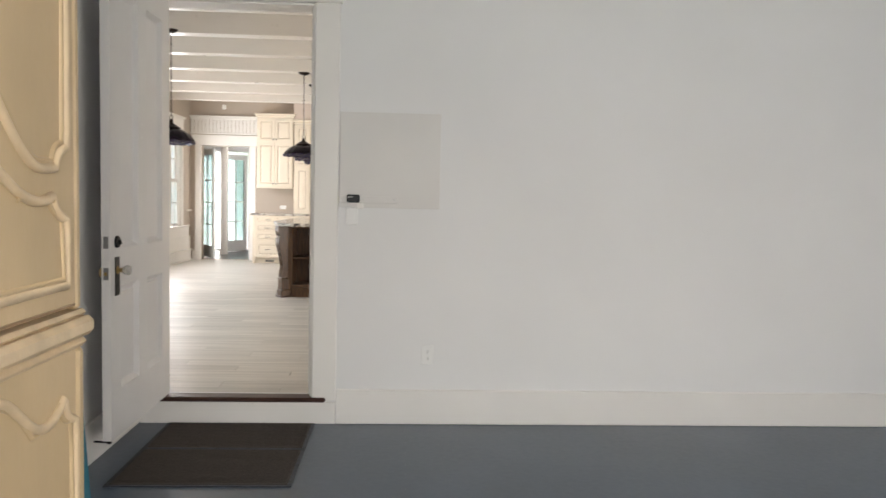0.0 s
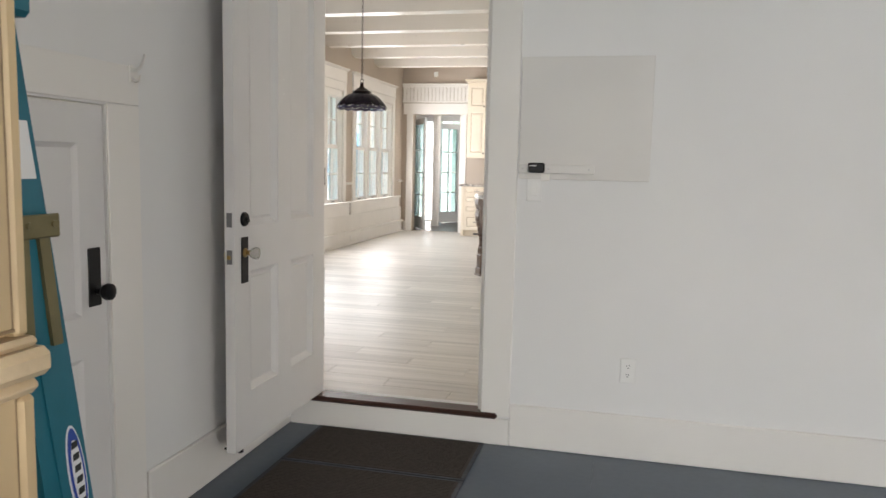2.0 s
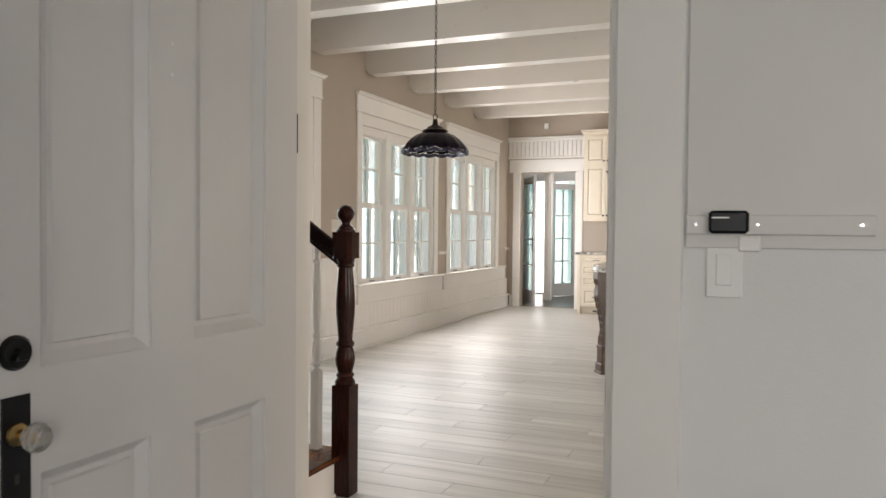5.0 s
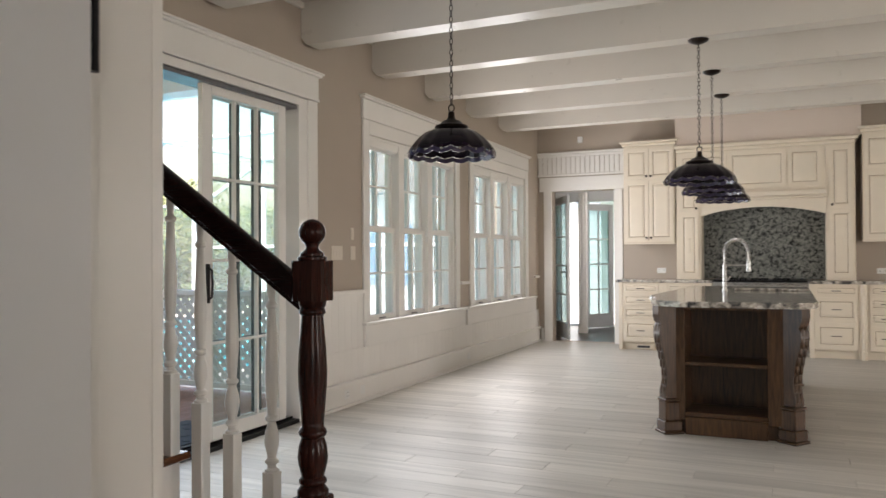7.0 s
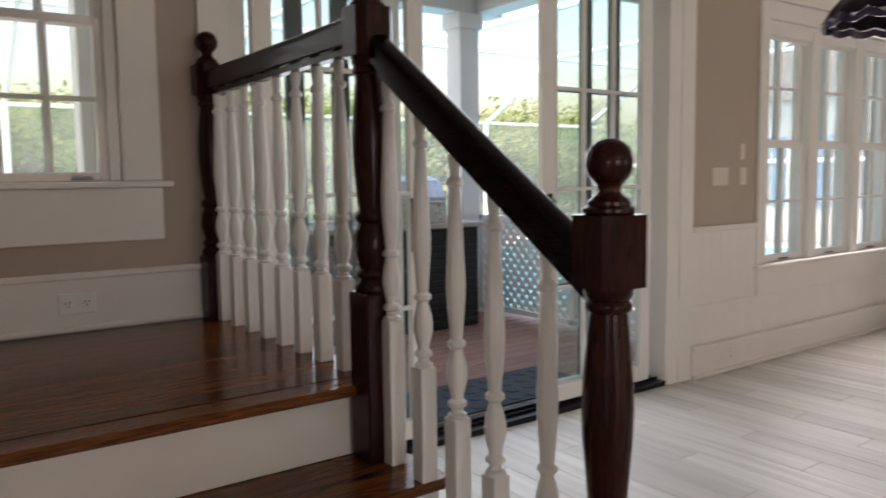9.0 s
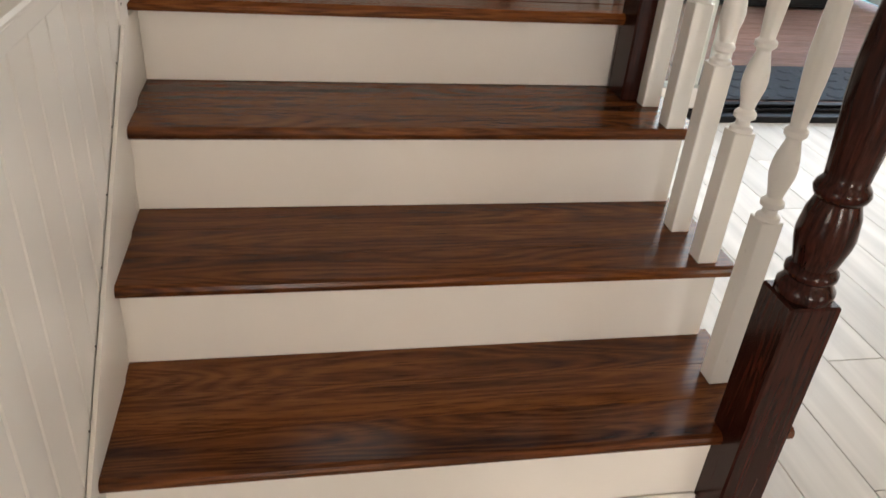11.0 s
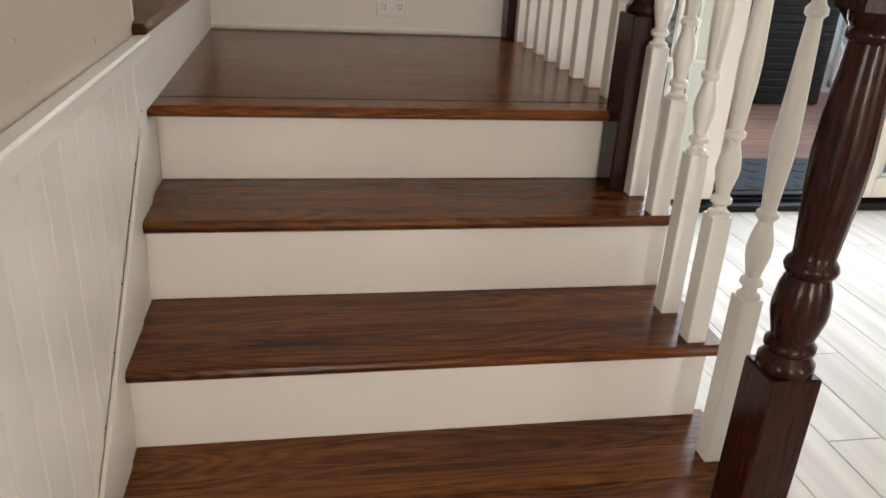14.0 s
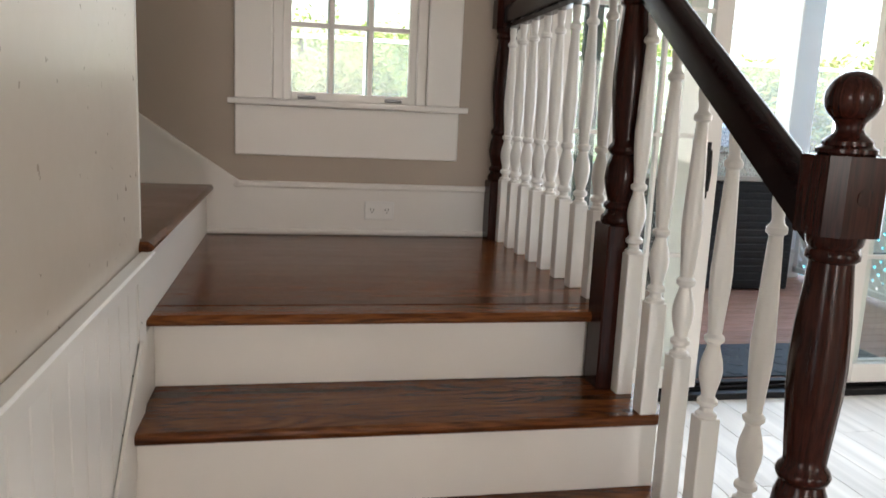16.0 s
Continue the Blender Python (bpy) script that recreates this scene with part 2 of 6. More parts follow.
M_GROUT = shader("grey grout", (0.43, 0.41, 0.38), 0.8, vary=0.1, scale=20)
M_TREAD = oak("stained oak tread", (0.036, 0.0100, 0.0040), (0.118, 0.035, 0.0100), (0.235, 0.080, 0.0215))
M_NEWEL = wood("dark stained oak", (0.009, 0.0026, 0.002), (0.046, 0.0112, 0.0068), (16, 16, 0.8), 0.18, 4.0, 0.03, 0.05)
M_NEWEL.node_tree.nodes["Principled BSDF"].inputs["Specular IOR Level"].default_value = 0.2
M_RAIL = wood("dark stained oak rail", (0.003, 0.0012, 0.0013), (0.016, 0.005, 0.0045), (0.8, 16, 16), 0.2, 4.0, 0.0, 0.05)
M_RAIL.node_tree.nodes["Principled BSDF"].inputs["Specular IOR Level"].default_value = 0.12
M_THRESH = wood("dark threshold wood", (0.018, 0.008, 0.006), (0.075, 0.030, 0.02), (0.8, 14, 14), 0.4, 3.0, 0.1, 0.05)
M_BALUSTER = shader("white baluster paint", (0.78, 0.765, 0.73), 0.3, vary=0.02, scale=4, bump=0.03)
M_CREAM = shader("cream glazed cabinet", (0.75, 0.67, 0.55), 0.34, vary=0.04, scale=3, bump=0.05, fine=60)
M_GLAZE = shader("brown glaze line", (0.30, 0.205, 0.115), 0.5, vary=0.2, scale=12)
M_ARM = shader("cream painted armoire", (0.575, 0.43, 0.25), 0.42, vary=0.10, scale=3.5, bump=0.18, fine=70, stretch=(1, 1, 0.4))
M_ARMHI = shader("pale armoire moulding", (0.68, 0.53, 0.34), 0.4, vary=0.16, scale=9, bump=0.2, fine=70)
M_ISLAND = wood("walnut island", (0.018, 0.0085, 0.0040), (0.100, 0.050, 0.0225), (12, 12, 0.9), 0.33, 2.5, 0.25, 0.08)
M_GRANITE = stone("speckled granite", (0.42, 0.38, 0.33), (0.05, 0.05, 0.05), (0.74, 0.70, 0.64), 15.0, 0.1)
M_SPLASH = stone("dark granite splash", (0.15, 0.155, 0.14), (0.015, 0.016, 0.016), (0.235, 0.235, 0.21), 24.0, 0.25)
M_BLACK = shader("black iron", (0.012, 0.012, 0.013), 0.35, 0.6, vary=0.2, scale=8)
M_BRONZE = shader("oil rubbed bronze", (0.022, 0.015, 0.012), 0.32, 0.8, vary=0.3, scale=10)
M_STEEL = shader("brushed steel", (0.55, 0.55, 0.54), 0.28, 1.0, vary=0.08, scale=20)
M_ZINC = shader("dull zinc", (0.22, 0.22, 0.23), 0.45, 0.8, vary=0.15, scale=12)
M_BRASS = shader("worn brass", (0.35, 0.24, 0.10), 0.35, 0.9, vary=0.2, scale=10)
M_MAT = shader("brown ribbed mat", (0.060, 0.048, 0.040), 0.9, vary=0.25, scale=60, bump=0.9, fine=180)
M_PLASTIC = shader("white plastic", (0.82, 0.82, 0.80), 0.35, vary=0.015, scale=4)
M_IVORY = shader("ivory plastic", (0.70, 0.64, 0.56), 0.35, vary=0.015, scale=4)
M_OLIVE = shader("olive zinc plate", (0.20, 0.17, 0.085), 0.45, 0.5, vary=0.15, scale=9)
M_SLOT = shader("dark slot", (0.02, 0.02, 0.02), 0.6)
M_LADDER = shader("teal blue fibreglass", (0.012, 0.135, 0.19), 0.38, vary=0.12, scale=6, bump=0.1)
M_LABELW = shader("white label", (0.8, 0.8, 0.8), 0.4, vary=0.02)
M_LABELB = shader("blue label", (0.02, 0.06, 0.35), 0.4, vary=0.05)
M_GLASS = glass("window glass", (0.96, 0.99, 0.98))
M_TEALGLASS = glass("grey green door glass", (0.60, 0.69, 0.69))
M_CRYSTAL = shader("crystal knob", (0.72, 0.71, 0.68), 0.05, vary=0.05, coat=0.5)
M_CRYSTAL.node_tree.nodes["Principled BSDF"].inputs["Transmission Weight"].default_value = 0.75
M_TEAL = shader("dark teal exterior aluminium", (0.045, 0.07, 0.078), 0.4, vary=0.08, scale=4)
M_PALEBAR = shader("pale grey exterior glazing bar", (0.56, 0.64, 0.66), 0.45, vary=0.05, scale=4)
# the house taupe again, with the light on the stair wall mixed into its colour
M_TAUPELIT = shader("taupe satin wall paint with light added", (0.56, 0.49, 0.41), 0.3, vary=0.04, scale=1.5, bump=0.05, fine=35)
M_PANEL = shader("old white board paint", (0.715, 0.70, 0.67), 0.5, vary=0.03, scale=2, bump=0.1)
M_SHADE = shader("violet glass shade", (0.008, 0.004, 0.010), 0.10, vary=0.4, scale=6, spec=0.22)
M_SHADERIM = shader("pale violet glass rim", (0.035, 0.028, 0.06), 0.12, vary=0.4, scale=30)
M_DECK = wood("red brown deck", (0.24, 0.13, 0.10), (0.52, 0.31, 0.25), (10, 0.6, 10), 0.55, 3.0, 0.0, 0.12)
M_DARKFLOOR = wood("dark hall floor", (0.02, 0.017, 0.015), (0.06, 0.05, 0.045), (10, 0.8, 10), 0.3, 3.0, 0.2, 0.1)
M_EXTWHITE = shader("white exterior paint", (0.80, 0.82, 0.83), 0.5, vary=0.03, scale=2)
M_PORCHCEIL = shader("pale blue porch ceiling", (0.70, 0.75, 0.76), 0.5, vary=0.03, scale=2)
M_WATER = shader("pool water", (0.03, 0.36, 0.50), 0.08, vary=0.15, scale=3, bump=0.5, fine=5)
M_PAVE = shader("pale pool paving", (0.50, 0.46, 0.42), 0.8, vary=0.12, scale=4, bump=0.2)
M_GRASS = shader("lawn", (0.075, 0.12, 0.03), 0.9, vary=0.35, scale=3, bump=0.5)
M_BLACKMAT = shader("black rubber mat", (0.036, 0.042, 0.05), 0.6, vary=0.3, scale=30, bump=0.4)
M_WICKER = shader("black wicker", (0.014, 0.015, 0.017), 0.5, vary=0.3, scale=40, bump=0.8, fine=60)
M_BARK = shader("bark", (0.09, 0.065, 0.045), 0.9, vary=0.3, scale=9, bump=0.8, fine=30)
M_LEAF = shader("leaves", (0.25, 0.33, 0.10), 0.7, vary=0.35, scale=2.5)
M_LEAF2 = shader("pale leaves", (0.34, 0.38, 0.15), 0.7, vary=0.35, scale=2.5)
for leafy in (M_LEAF, M_LEAF2):
    # thin leaves let light through
    nt = leafy.node_tree
    tl, mx = nt.nodes.new("ShaderNodeBsdfTranslucent"), nt.nodes.new("ShaderNodeMixShader")
    src = nt.nodes["Principled BSDF"].inputs["Base Color"].links[0].from_socket
    nt.links.new(src, tl.inputs[0])
    mx.inputs[0].default_value = 0.5
    nt.links.new(nt.nodes["Principled BSDF"].outputs[0], mx.inputs[1])
    nt.links.new(tl.outputs[0], mx.inputs[2])
    nt.links.new(mx.outputs[0], nt.nodes["Material Output"].inputs[0])
M_SCREEN = shader("insect screen mesh", (0.62, 0.64, 0.64), 0.9, vary=0.03, scale=3)
nt = M_SCREEN.node_tree
tp, tl, mx, m2 = nt.nodes.new("ShaderNodeBsdfTransparent"), nt.nodes.new("ShaderNodeBsdfTranslucent"), nt.nodes.new("ShaderNodeMixShader"), nt.nodes.new("ShaderNodeMixShader")
tl.inputs[0].default_value = (0.62, 0.64, 0.64, 1)
mx.inputs[0].default_value, m2.inputs[0].default_value = 0.5, 0.78
nt.links.new(nt.nodes["Principled BSDF"].outputs[0], mx.inputs[1])
nt.links.new(tl.outputs[0], mx.inputs[2])
nt.links.new(mx.outputs[0], m2.inputs[1])
nt.links.new(tp.outputs[0], m2.inputs[2])
nt.links.new(m2.outputs[0], nt.nodes["Material Output"].inputs[0])
M_SIDING = shader("white siding", (0.76, 0.79, 0.80), 0.6, vary=0.03, scale=2)
M_BLUEDOOR = shader("blue painted boards", (0.10, 0.25, 0.46), 0.5, vary=0.08, scale=3)
M_ROOF = shader("grey shingle", (0.16, 0.15, 0.15), 0.9, vary=0.2, scale=8, bump=0.5)

# ---- mesh helpers ----


def root_of(ob):
    while ob.parent:
        ob = ob.parent
    return ob


def part(name, bm, material, parent, label=""):
    """One mesh under a thing or a part; bm is in world places."""
    me = bpy.data.meshes.new(name)
    bm.to_mesh(me)
    bm.free()
    me.materials.append(material)
    ob = new(name, me)
    if parent is not None:
        me.transform(Matrix.Translation(-root_of(parent).location))
        ob.parent = parent
    return tagged(ob, label)


def thing(name, base, label, category, group="", kind=""):
    ob = new(name)
    ob.location = base
    ob.empty_display_size = 0.1
    return tagged(ob, label, category, group, kind)


def setting(name, bm, material, label="", category=""):
    return tagged(part(name, bm, material, None), label, category, "", "structure")


def smooth(ob, angle=40):
    ob.data.shade_smooth()
    ob.data.set_sharp_from_angle(angle=radians(angle))
    return ob


def box(bm, x0, y0, z0, x1, y1, z1, c=0.0):
    """A block with chamfered edges of width c."""
    lo, hi = (min(x0, x1), min(y0, y1), min(z0, z1)), (max(x0, x1), max(y0, y1), max(z0, z1))
    c = min(c, 0.45 * min(h - l for l, h in zip(lo, hi)))
    if c <= 0:
        v = {s: bm.verts.new([hi[i] if s[i] > 0 else lo[i] for i in range(3)]) for s in [(a, b, d) for a in (-1, 1) for b in (-1, 1) for d in (-1, 1)]}
        for ax in range(3):
            o = [i for i in range(3) if i != ax]
            for sg in (-1, 1):
                q = []
                for a, b in ((-1, -1), (1, -1), (1, 1), (-1, 1)):
                    s = [0, 0, 0]
                    s[ax], s[o[0]], s[o[1]] = sg, a, b
                    q.append(v[tuple(s)])
                if (sg > 0) == (ax == 1):
                    q.reverse()
                bm.faces.new(q)
        return bm
    v = {}
    for s in [(a, b, d) for a in (-1, 1) for b in (-1, 1) for d in (-1, 1)]:
        for ax in range(3):
            v[s, ax] = bm.verts.new([(hi[i] if s[i] > 0 else lo[i]) - (0 if i == ax else s[i] * c) for i in range(3)])
    for ax in range(3):
        o = [i for i in range(3) if i != ax]
        for sg in (-1, 1):
            q = []
            for a, b in ((-1, -1), (1, -1), (1, 1), (-1, 1)):
                s = [0, 0, 0]
                s[ax], s[o[0]], s[o[1]] = sg, a, b
                q.append(v[tuple(s), ax])
            if (sg > 0) == (ax == 1):
                q.reverse()
            bm.faces.new(q)
        for a in (-1, 1):
            for b in (-1, 1):
                s, t = [0, 0, 0], [0, 0, 0]
                s[ax], t[ax] = -1, 1
                s[o[0]] = t[o[0]] = a
                s[o[1]] = t[o[1]] = b
                s, t = tuple(s), tuple(t)
                bm.faces.new((v[s, o[0]], v[s, o[1]], v[t, o[1]], v[t, o[0]]))
    for s in [(a, b, d) for a in (-1, 1) for b in (-1, 1) for d in (-1, 1)]:
        bm.faces.new((v[s, 0], v[s, 1], v[s, 2]))
    return bm


def boxes(rows, c=0.0):
    bm = bmesh.new()
    for r in rows:
        box(bm, *r, c)
    bmesh.ops.recalc_face_normals(bm, faces=bm.faces)
    return bm


def one(x0, y0, z0, x1, y1, z1, c=0.004):
    return boxes([(x0, y0, z0, x1, y1, z1)], c)


def lathe(profile, centre=(0, 0, 0), n=20, axis="z", bm=None):
    """A turned body: profile rows of radius and height."""
    bm = bm or bmesh.new()
    rings = []
    for r, z in profile:
        ring = []
        for i in range(n):
            a = 2 * math.pi * i / n
            p = (r * math.cos(a), r * math.sin(a), z)
            if axis == "x":
                p = (p[2], p[0], p[1])
            elif axis == "y":
                p = (p[0], p[2], p[1])
            ring.append(bm.verts.new(Vector(centre) + Vector(p)))
        rings.append(ring)
    for a, b in zip(rings, rings[1:]):
        for i in range(n):
            bm.faces.new((a[i], a[(i + 1) % n], b[(i + 1) % n], b[i]))
    bm.faces.new(rings[0][::-1])
    bm.faces.new(rings[-1])
    bmesh.ops.recalc_face_normals(bm, faces=bm.faces)
    return bm


def tube(points, r, n=8, bm=None, closed=False):
    """A round bar along a row of points."""
    bm = bm or bmesh.new()
    pts = [Vector(p) for p in points]
    rings = []
    for i, p in enumerate(pts):
        if closed:
            d = pts[(i + 1) % len(pts)] - pts[i - 1]
        else:
            d = pts[min(i + 1, len(pts) - 1)] - pts[max(i - 1, 0)]
        d.normalize()
        u = d.orthogonal().normalized() if i == 0 else (u - d * u.dot(d)).normalized()
        w = d.cross(u)
        rings.append([bm.verts.new(p + r * (math.cos(2 * math.pi * k / n) * u + math.sin(2 * math.pi * k / n) * w)) for k in range(n)])
    pairs = list(zip(rings, rings[1:])) + ([(rings[-1], rings[0])] if closed else [])
    for a, b in pairs:
        for k in range(n):
            bm.faces.new((a[k], a[(k + 1) % n], b[(k + 1) % n], b[k]))
    if not closed:
        bm.faces.new(rings[0][::-1])
        bm.faces.new(rings[-1])
    bmesh.ops.recalc_face_normals(bm, faces=bm.faces)
    return bm


def prism(outline, axis, a, b, bm=None):
    """An outline of (u, v) pushed from a to b along an axis: x takes (y, z), y takes (x, z), z takes (x, y)."""
    bm = bm or bmesh.new()

    def at(u, v, w):
        return {"x": (w, u, v), "y": (u, w, v), "z": (u, v, w)}[axis]
    p, q = [bm.verts.new(at(u, v, a)) for u, v in outline], [bm.verts.new(at(u, v, b)) for u, v in outline]
    bm.faces.new(p)
    bm.faces.new(q[::-1])
    for i in range(len(p)):
        j = (i + 1) % len(p)
        bm.faces.new((p[j], p[i], q[i], q[j]))
    bmesh.ops.recalc_face_normals(bm, faces=bm.faces)
    return bm


def pierced(axis, a, b, u0, u1, z0, z1, holes):
    """A wall slab from a to b across its thickness, with holes (u0, u1, z0, z1) cut through."""
    us = sorted({u0, u1, *[h[0] for h in holes], *[h[1] for h in holes]})
    bm = bmesh.new()
    for p, q in zip(us, us[1:]):
        mid, z = (p + q) / 2, z0
        for h in sorted([h for h in holes if h[0] < mid < h[1]], key=lambda h: h[2]):
            if h[2] > z:
                box(bm, *((a, p, z, b, q, h[2]) if axis == "x" else (p, a, z, q, b, h[2])))
            z = h[3]
        if z < z1:
            box(bm, *((a, p, z, b, q, z1) if axis == "x" else (p, a, z, q, b, z1)))
    return bm

# ---- the plan ----
ZL, XL, YA, YB = -0.115, -1.50, 5.555, 5.76      # mudroom floor and left wall, both faces of the wall with the door
XW, YF, ZC = -3.95, 15.62, 3.15                  # window wall, kitchen wall, ceiling of the great room
DX0, DX1, DZ = -1.392, -0.465, 2.39               # the doorway
ZB = 2.83                                        # underside of the beams

# mudroom shell
setting("floor_mudroom", boxes([(XL - 0.1, -2.6, ZL - 0.1, 0.098, YA + 0.02, ZL), (0.102, -2.6, ZL - 0.1, 4.1, YA + 0.02, ZL), (XL, -2.6, ZL - 0.1, 4.1, YA, ZL - 0.004)]), M_BLUE, "slate blue painted board floor", "floor")
# the second opening, far right and unseen, is added for the great room fill
wall_door = setting("wall_door", pierced("y", YA, YB - 0.01, -2.64, 6.1, ZL - 0.1, 3.2, [(DX0 - 0.016, DX1, 0.02, DZ), (4.25, 5.75, 0.65, 2.35)]), M_WALL, "white painted wall around the doorway", "wall")
setting("wall_mudroom_left", pierced("x", XL - 0.12, XL, -2.6, YA, ZL - 0.1, 2.85, [(3.42, 4.16, ZL, 1.43)]), M_WALL, "white painted side wall with a low closet door", "wall")
# the openings in these two unseen walls are invented for the mudroom fill
setting("wall_mudroom_right", pierced("x", 4.0, 4.15, -2.6, YA, ZL - 0.1, 2.85, [(-1.6, 0.6, 0.65, 2.25)]), M_WALL, "white painted wall", "wall")
setting("wall_mudroom_back", pierced("y", -2.6, -2.45, XL - 0.12, 4.15, ZL - 0.1, 2.85, [(-0.5, 1.7, 0.65, 2.25)]), M_WALL, "white painted wall", "wall")
setting("ceiling_mudroom", boxes([(XL - 0.12, -2.6, 2.75, 4.15, YA, 2.85)]), M_WALL, "plain white ceiling", "ceiling")
bb = [(DX1 + 0.145, YA - 0.018, ZL, 4.0, YA, 0.098), (XL, 4.335, ZL, XL + 0.018, YA, 0.098), (XL, 3.06, ZL, XL + 0.018, 3.28, 0.098)]
setting("baseboard_mudroom", boxes(bb, 0.005), M_TRIM, "tall flat white baseboard", "baseboard")
setting("baseboard_riser", one(XL + 0.02, YA - 0.016, ZL, DX1 + 0.143, YA, 0.018, 0.003), M_TRIM, "white riser board under the threshold", "baseboard")
setting("door_threshold", one(DX0 - 0.055, YA - 0.04, 0.02, DX1 + 0.085, YA + 0.075, 0.048, 0.010), M_THRESH, "dark stained wooden threshold", "threshold")
# casing of the doorway, mudroom side and great room side
for nm, y0, y1, zb in (("trim_doorway_front", YA - 0.02, YA, 0.03), ("trim_doorway_rear", YB - 0.001, YB + 0.026, 0.0)):
    setting(nm, boxes([(DX1, y0, zb, DX1 + 0.145, y1, DZ), (DX0 - (0.105 if y0 < YB - 0.1 else 0.145), y0, zb, DX0 - 0.006, y1, DZ), (DX0 - (0.106 if y0 < YB - 0.1 else 0.16), y0 - 0.004, DZ, DX1 + 0.16, y1, DZ + 0.17)], 0.004), M_TRIM, "white flat casing round the doorway", "door casing")
setting("trim_jamb", boxes([(DX1 - 0.016, YA + 0.003, 0.05, DX1 - 0.001, YB - 0.012, DZ - 0.001), (DX0 - 0.015, YA + 0.003, 0.05, DX0, YB - 0.002, DZ - 0.001), (DX0 + 0.017, YA + 0.003, DZ - 0.016, DX1 - 0.017, YB - 0.012, DZ - 0.001),
                            (DX1 - 0.028, YA + 0.055, 0.05, DX1 - 0.017, YA + 0.09, DZ - 0.017), (DX0, YA + 0.075, 0.05, DX0 + 0.011, YA + 0.11, DZ - 0.017)], 0.002), M_TRIM, "white door jamb with stop", "door jamb")

# great room shell
# unseen wall; its opening is made up to let fill light in
setting("wall_right", pierced("x", 5.9, 6.1, YB - 0.01, 16.0, -0.1, 3.2, [(10.6, 13.4, 0.6, 2.4)]), M_TAUPE, "taupe painted wall", "wall")
W1, W2, WZ = (10.70, 12.58), (13.10, 14.98), (0.665, 2.30)
SD = (7.02, 9.68, 2.37)
LWIN = (6.01, 6.61, 1.285, 2.45)
wall_windows = setting("wall_windows", pierced("x", XW - 0.2, XW, 2.6, 15.82, -0.3, 3.4, [(LWIN[0], LWIN[1], LWIN[2], LWIN[3]), (SD[0], SD[1], 0.0, SD[2]), (*W1, *WZ), (*W2, *WZ)]), M_TAUPE, "taupe painted wall with windows and a sliding door", "wall")
FD = (-3.74, -2.84, 2.17)
wall_kitchen = setting("wall_kitchen", pierced("y", YF, YF + 0.18, XW, 6.1, -0.1, 3.4, [(FD[0], FD[1], 0.0, FD[2])]), M_TAUPE, "taupe painted kitchen wall", "wall")
setting("ceiling_great_room", boxes([(XW - 0.2, YB - 0.01, ZC, 6.1, 15.8, ZC + 0.1)]), M_BEAM, "cream painted ceiling between the beams", "ceiling")
setting("wall_stair_flank", pierced("x", -2.64, -2.52, 2.6, YA, ZL, 3.2, []), M_TAUPE, "taupe wall beside the upper flight", "wall")
setting("wall_stair_back", boxes([(XW, 2.5, -0.2, -2.52, 2.6, 3.4)]), M_TAUPE, "taupe wall above the upper flight", "wall")
setting("ceiling_stair", boxes([(XW, 2.6, 3.25, -2.52, YB, 3.35)]), M_BEAM, "cream ceiling above the stairs", "ceiling")

# the great room side of the door wall is taupe above the chair rail, its colour lightened as if lit
setting("wall_stair_face", pierced("y", YB - 0.01, YB, -2.64, 6.0, 0.0, ZC, [(DX0 - 0.145, DX1 + 0.145, 0.0, DZ + 0.17), (4.25, 5.75, 0.65, 2.35)]), M_TAUPELIT, "taupe glossy painted stair wall, lightened for the light on it", "wall")

# beams
beam_y = [7.59 + 1.064 * i for i in range(7)]
for y in beam_y:
    prof = [(XW + 0.0, ZC), (XW + 0.0, ZB + 0.055), (XW + 0.045, ZB + 0.003), (XW + 0.055, ZB), (5.9, ZB), (5.9, ZC)]
    tagged(part("ceiling_beam", prism(prof, "y", y, y + 0.17), M_BEAM, None), "cream gloss painted ceiling beam", "ceiling beam", "ceiling beams", "structure")
setting("trim_wall_plate", one(XW, YB, ZC - 0.05, XW + 0.03, YF, ZC, 0.004), M_BEAM, "cream strip at the ceiling", "trim")

# wainscot of the window wall: boards, rail and base
def wainscot(wall, axis, face, out, runs, z0, z1, w=0.095, gap=0.0007):
    for a, b in runs:
        n = max(1, round((b - a) / w))
        s = (b - a) / n
        me = None
        for i in range(n):
            u0, u1 = a + i * s + gap, a + (i + 1) * s - gap
            if me is None:
                bm = one(*((face, 0, z0, face + out, u1 - u0, z1) if axis == "x" else (0, face, z0, u1 - u0, face + out, z1)), 0.0006 + gap)
                me = bpy.data.meshes.new("bead_board")
                bm.to_mesh(me)
                bm.free()
                me.materials.append(M_TRIM)
            ob = new("bead_board", me)
            ob.parent = wall
            ob.location = (0, u0, 0) if axis == "x" else (u0, 0, 0)


rail_runs = [(9.91, 10.60), (15.42, YF)]
wainscot(wall_windows, "x", XW, 0.010, [(9.91, 10.60), (10.60, 15.60)], 0.19, 0.46)
wainscot(wall_windows, "x", XW, 0.010, [(9.91, 10.60)], 0.462, 0.92)
setting("trim_chair_rail", boxes([(XW, 9.91, 0.92, XW + 0.028, 10.60, 0.955), (XW, 12.72, 0.92, XW + 0.028, 12.96, 0.955), (XW, 15.40, 0.92, XW + 0.028, YF, 0.955)], 0.006), M_TRIM, "white chair rail", "chair rail")
setting("baseboard_great_room", boxes([(XW, 9.91, 0.0, XW + 0.022, YF, 0.178), (XW, 9.91, 0.180, XW + 0.052, YF, 0.208), (XW, 9.91, 0.0, XW + 0.048, YF, 0.024),
                                       (XW + 0.04, YF - 0.02, 0.0, FD[0] - 0.13, YF, 0.185)], 0.004), M_TRIM, "white baseboard with cap and shoe moulding", "baseboard")
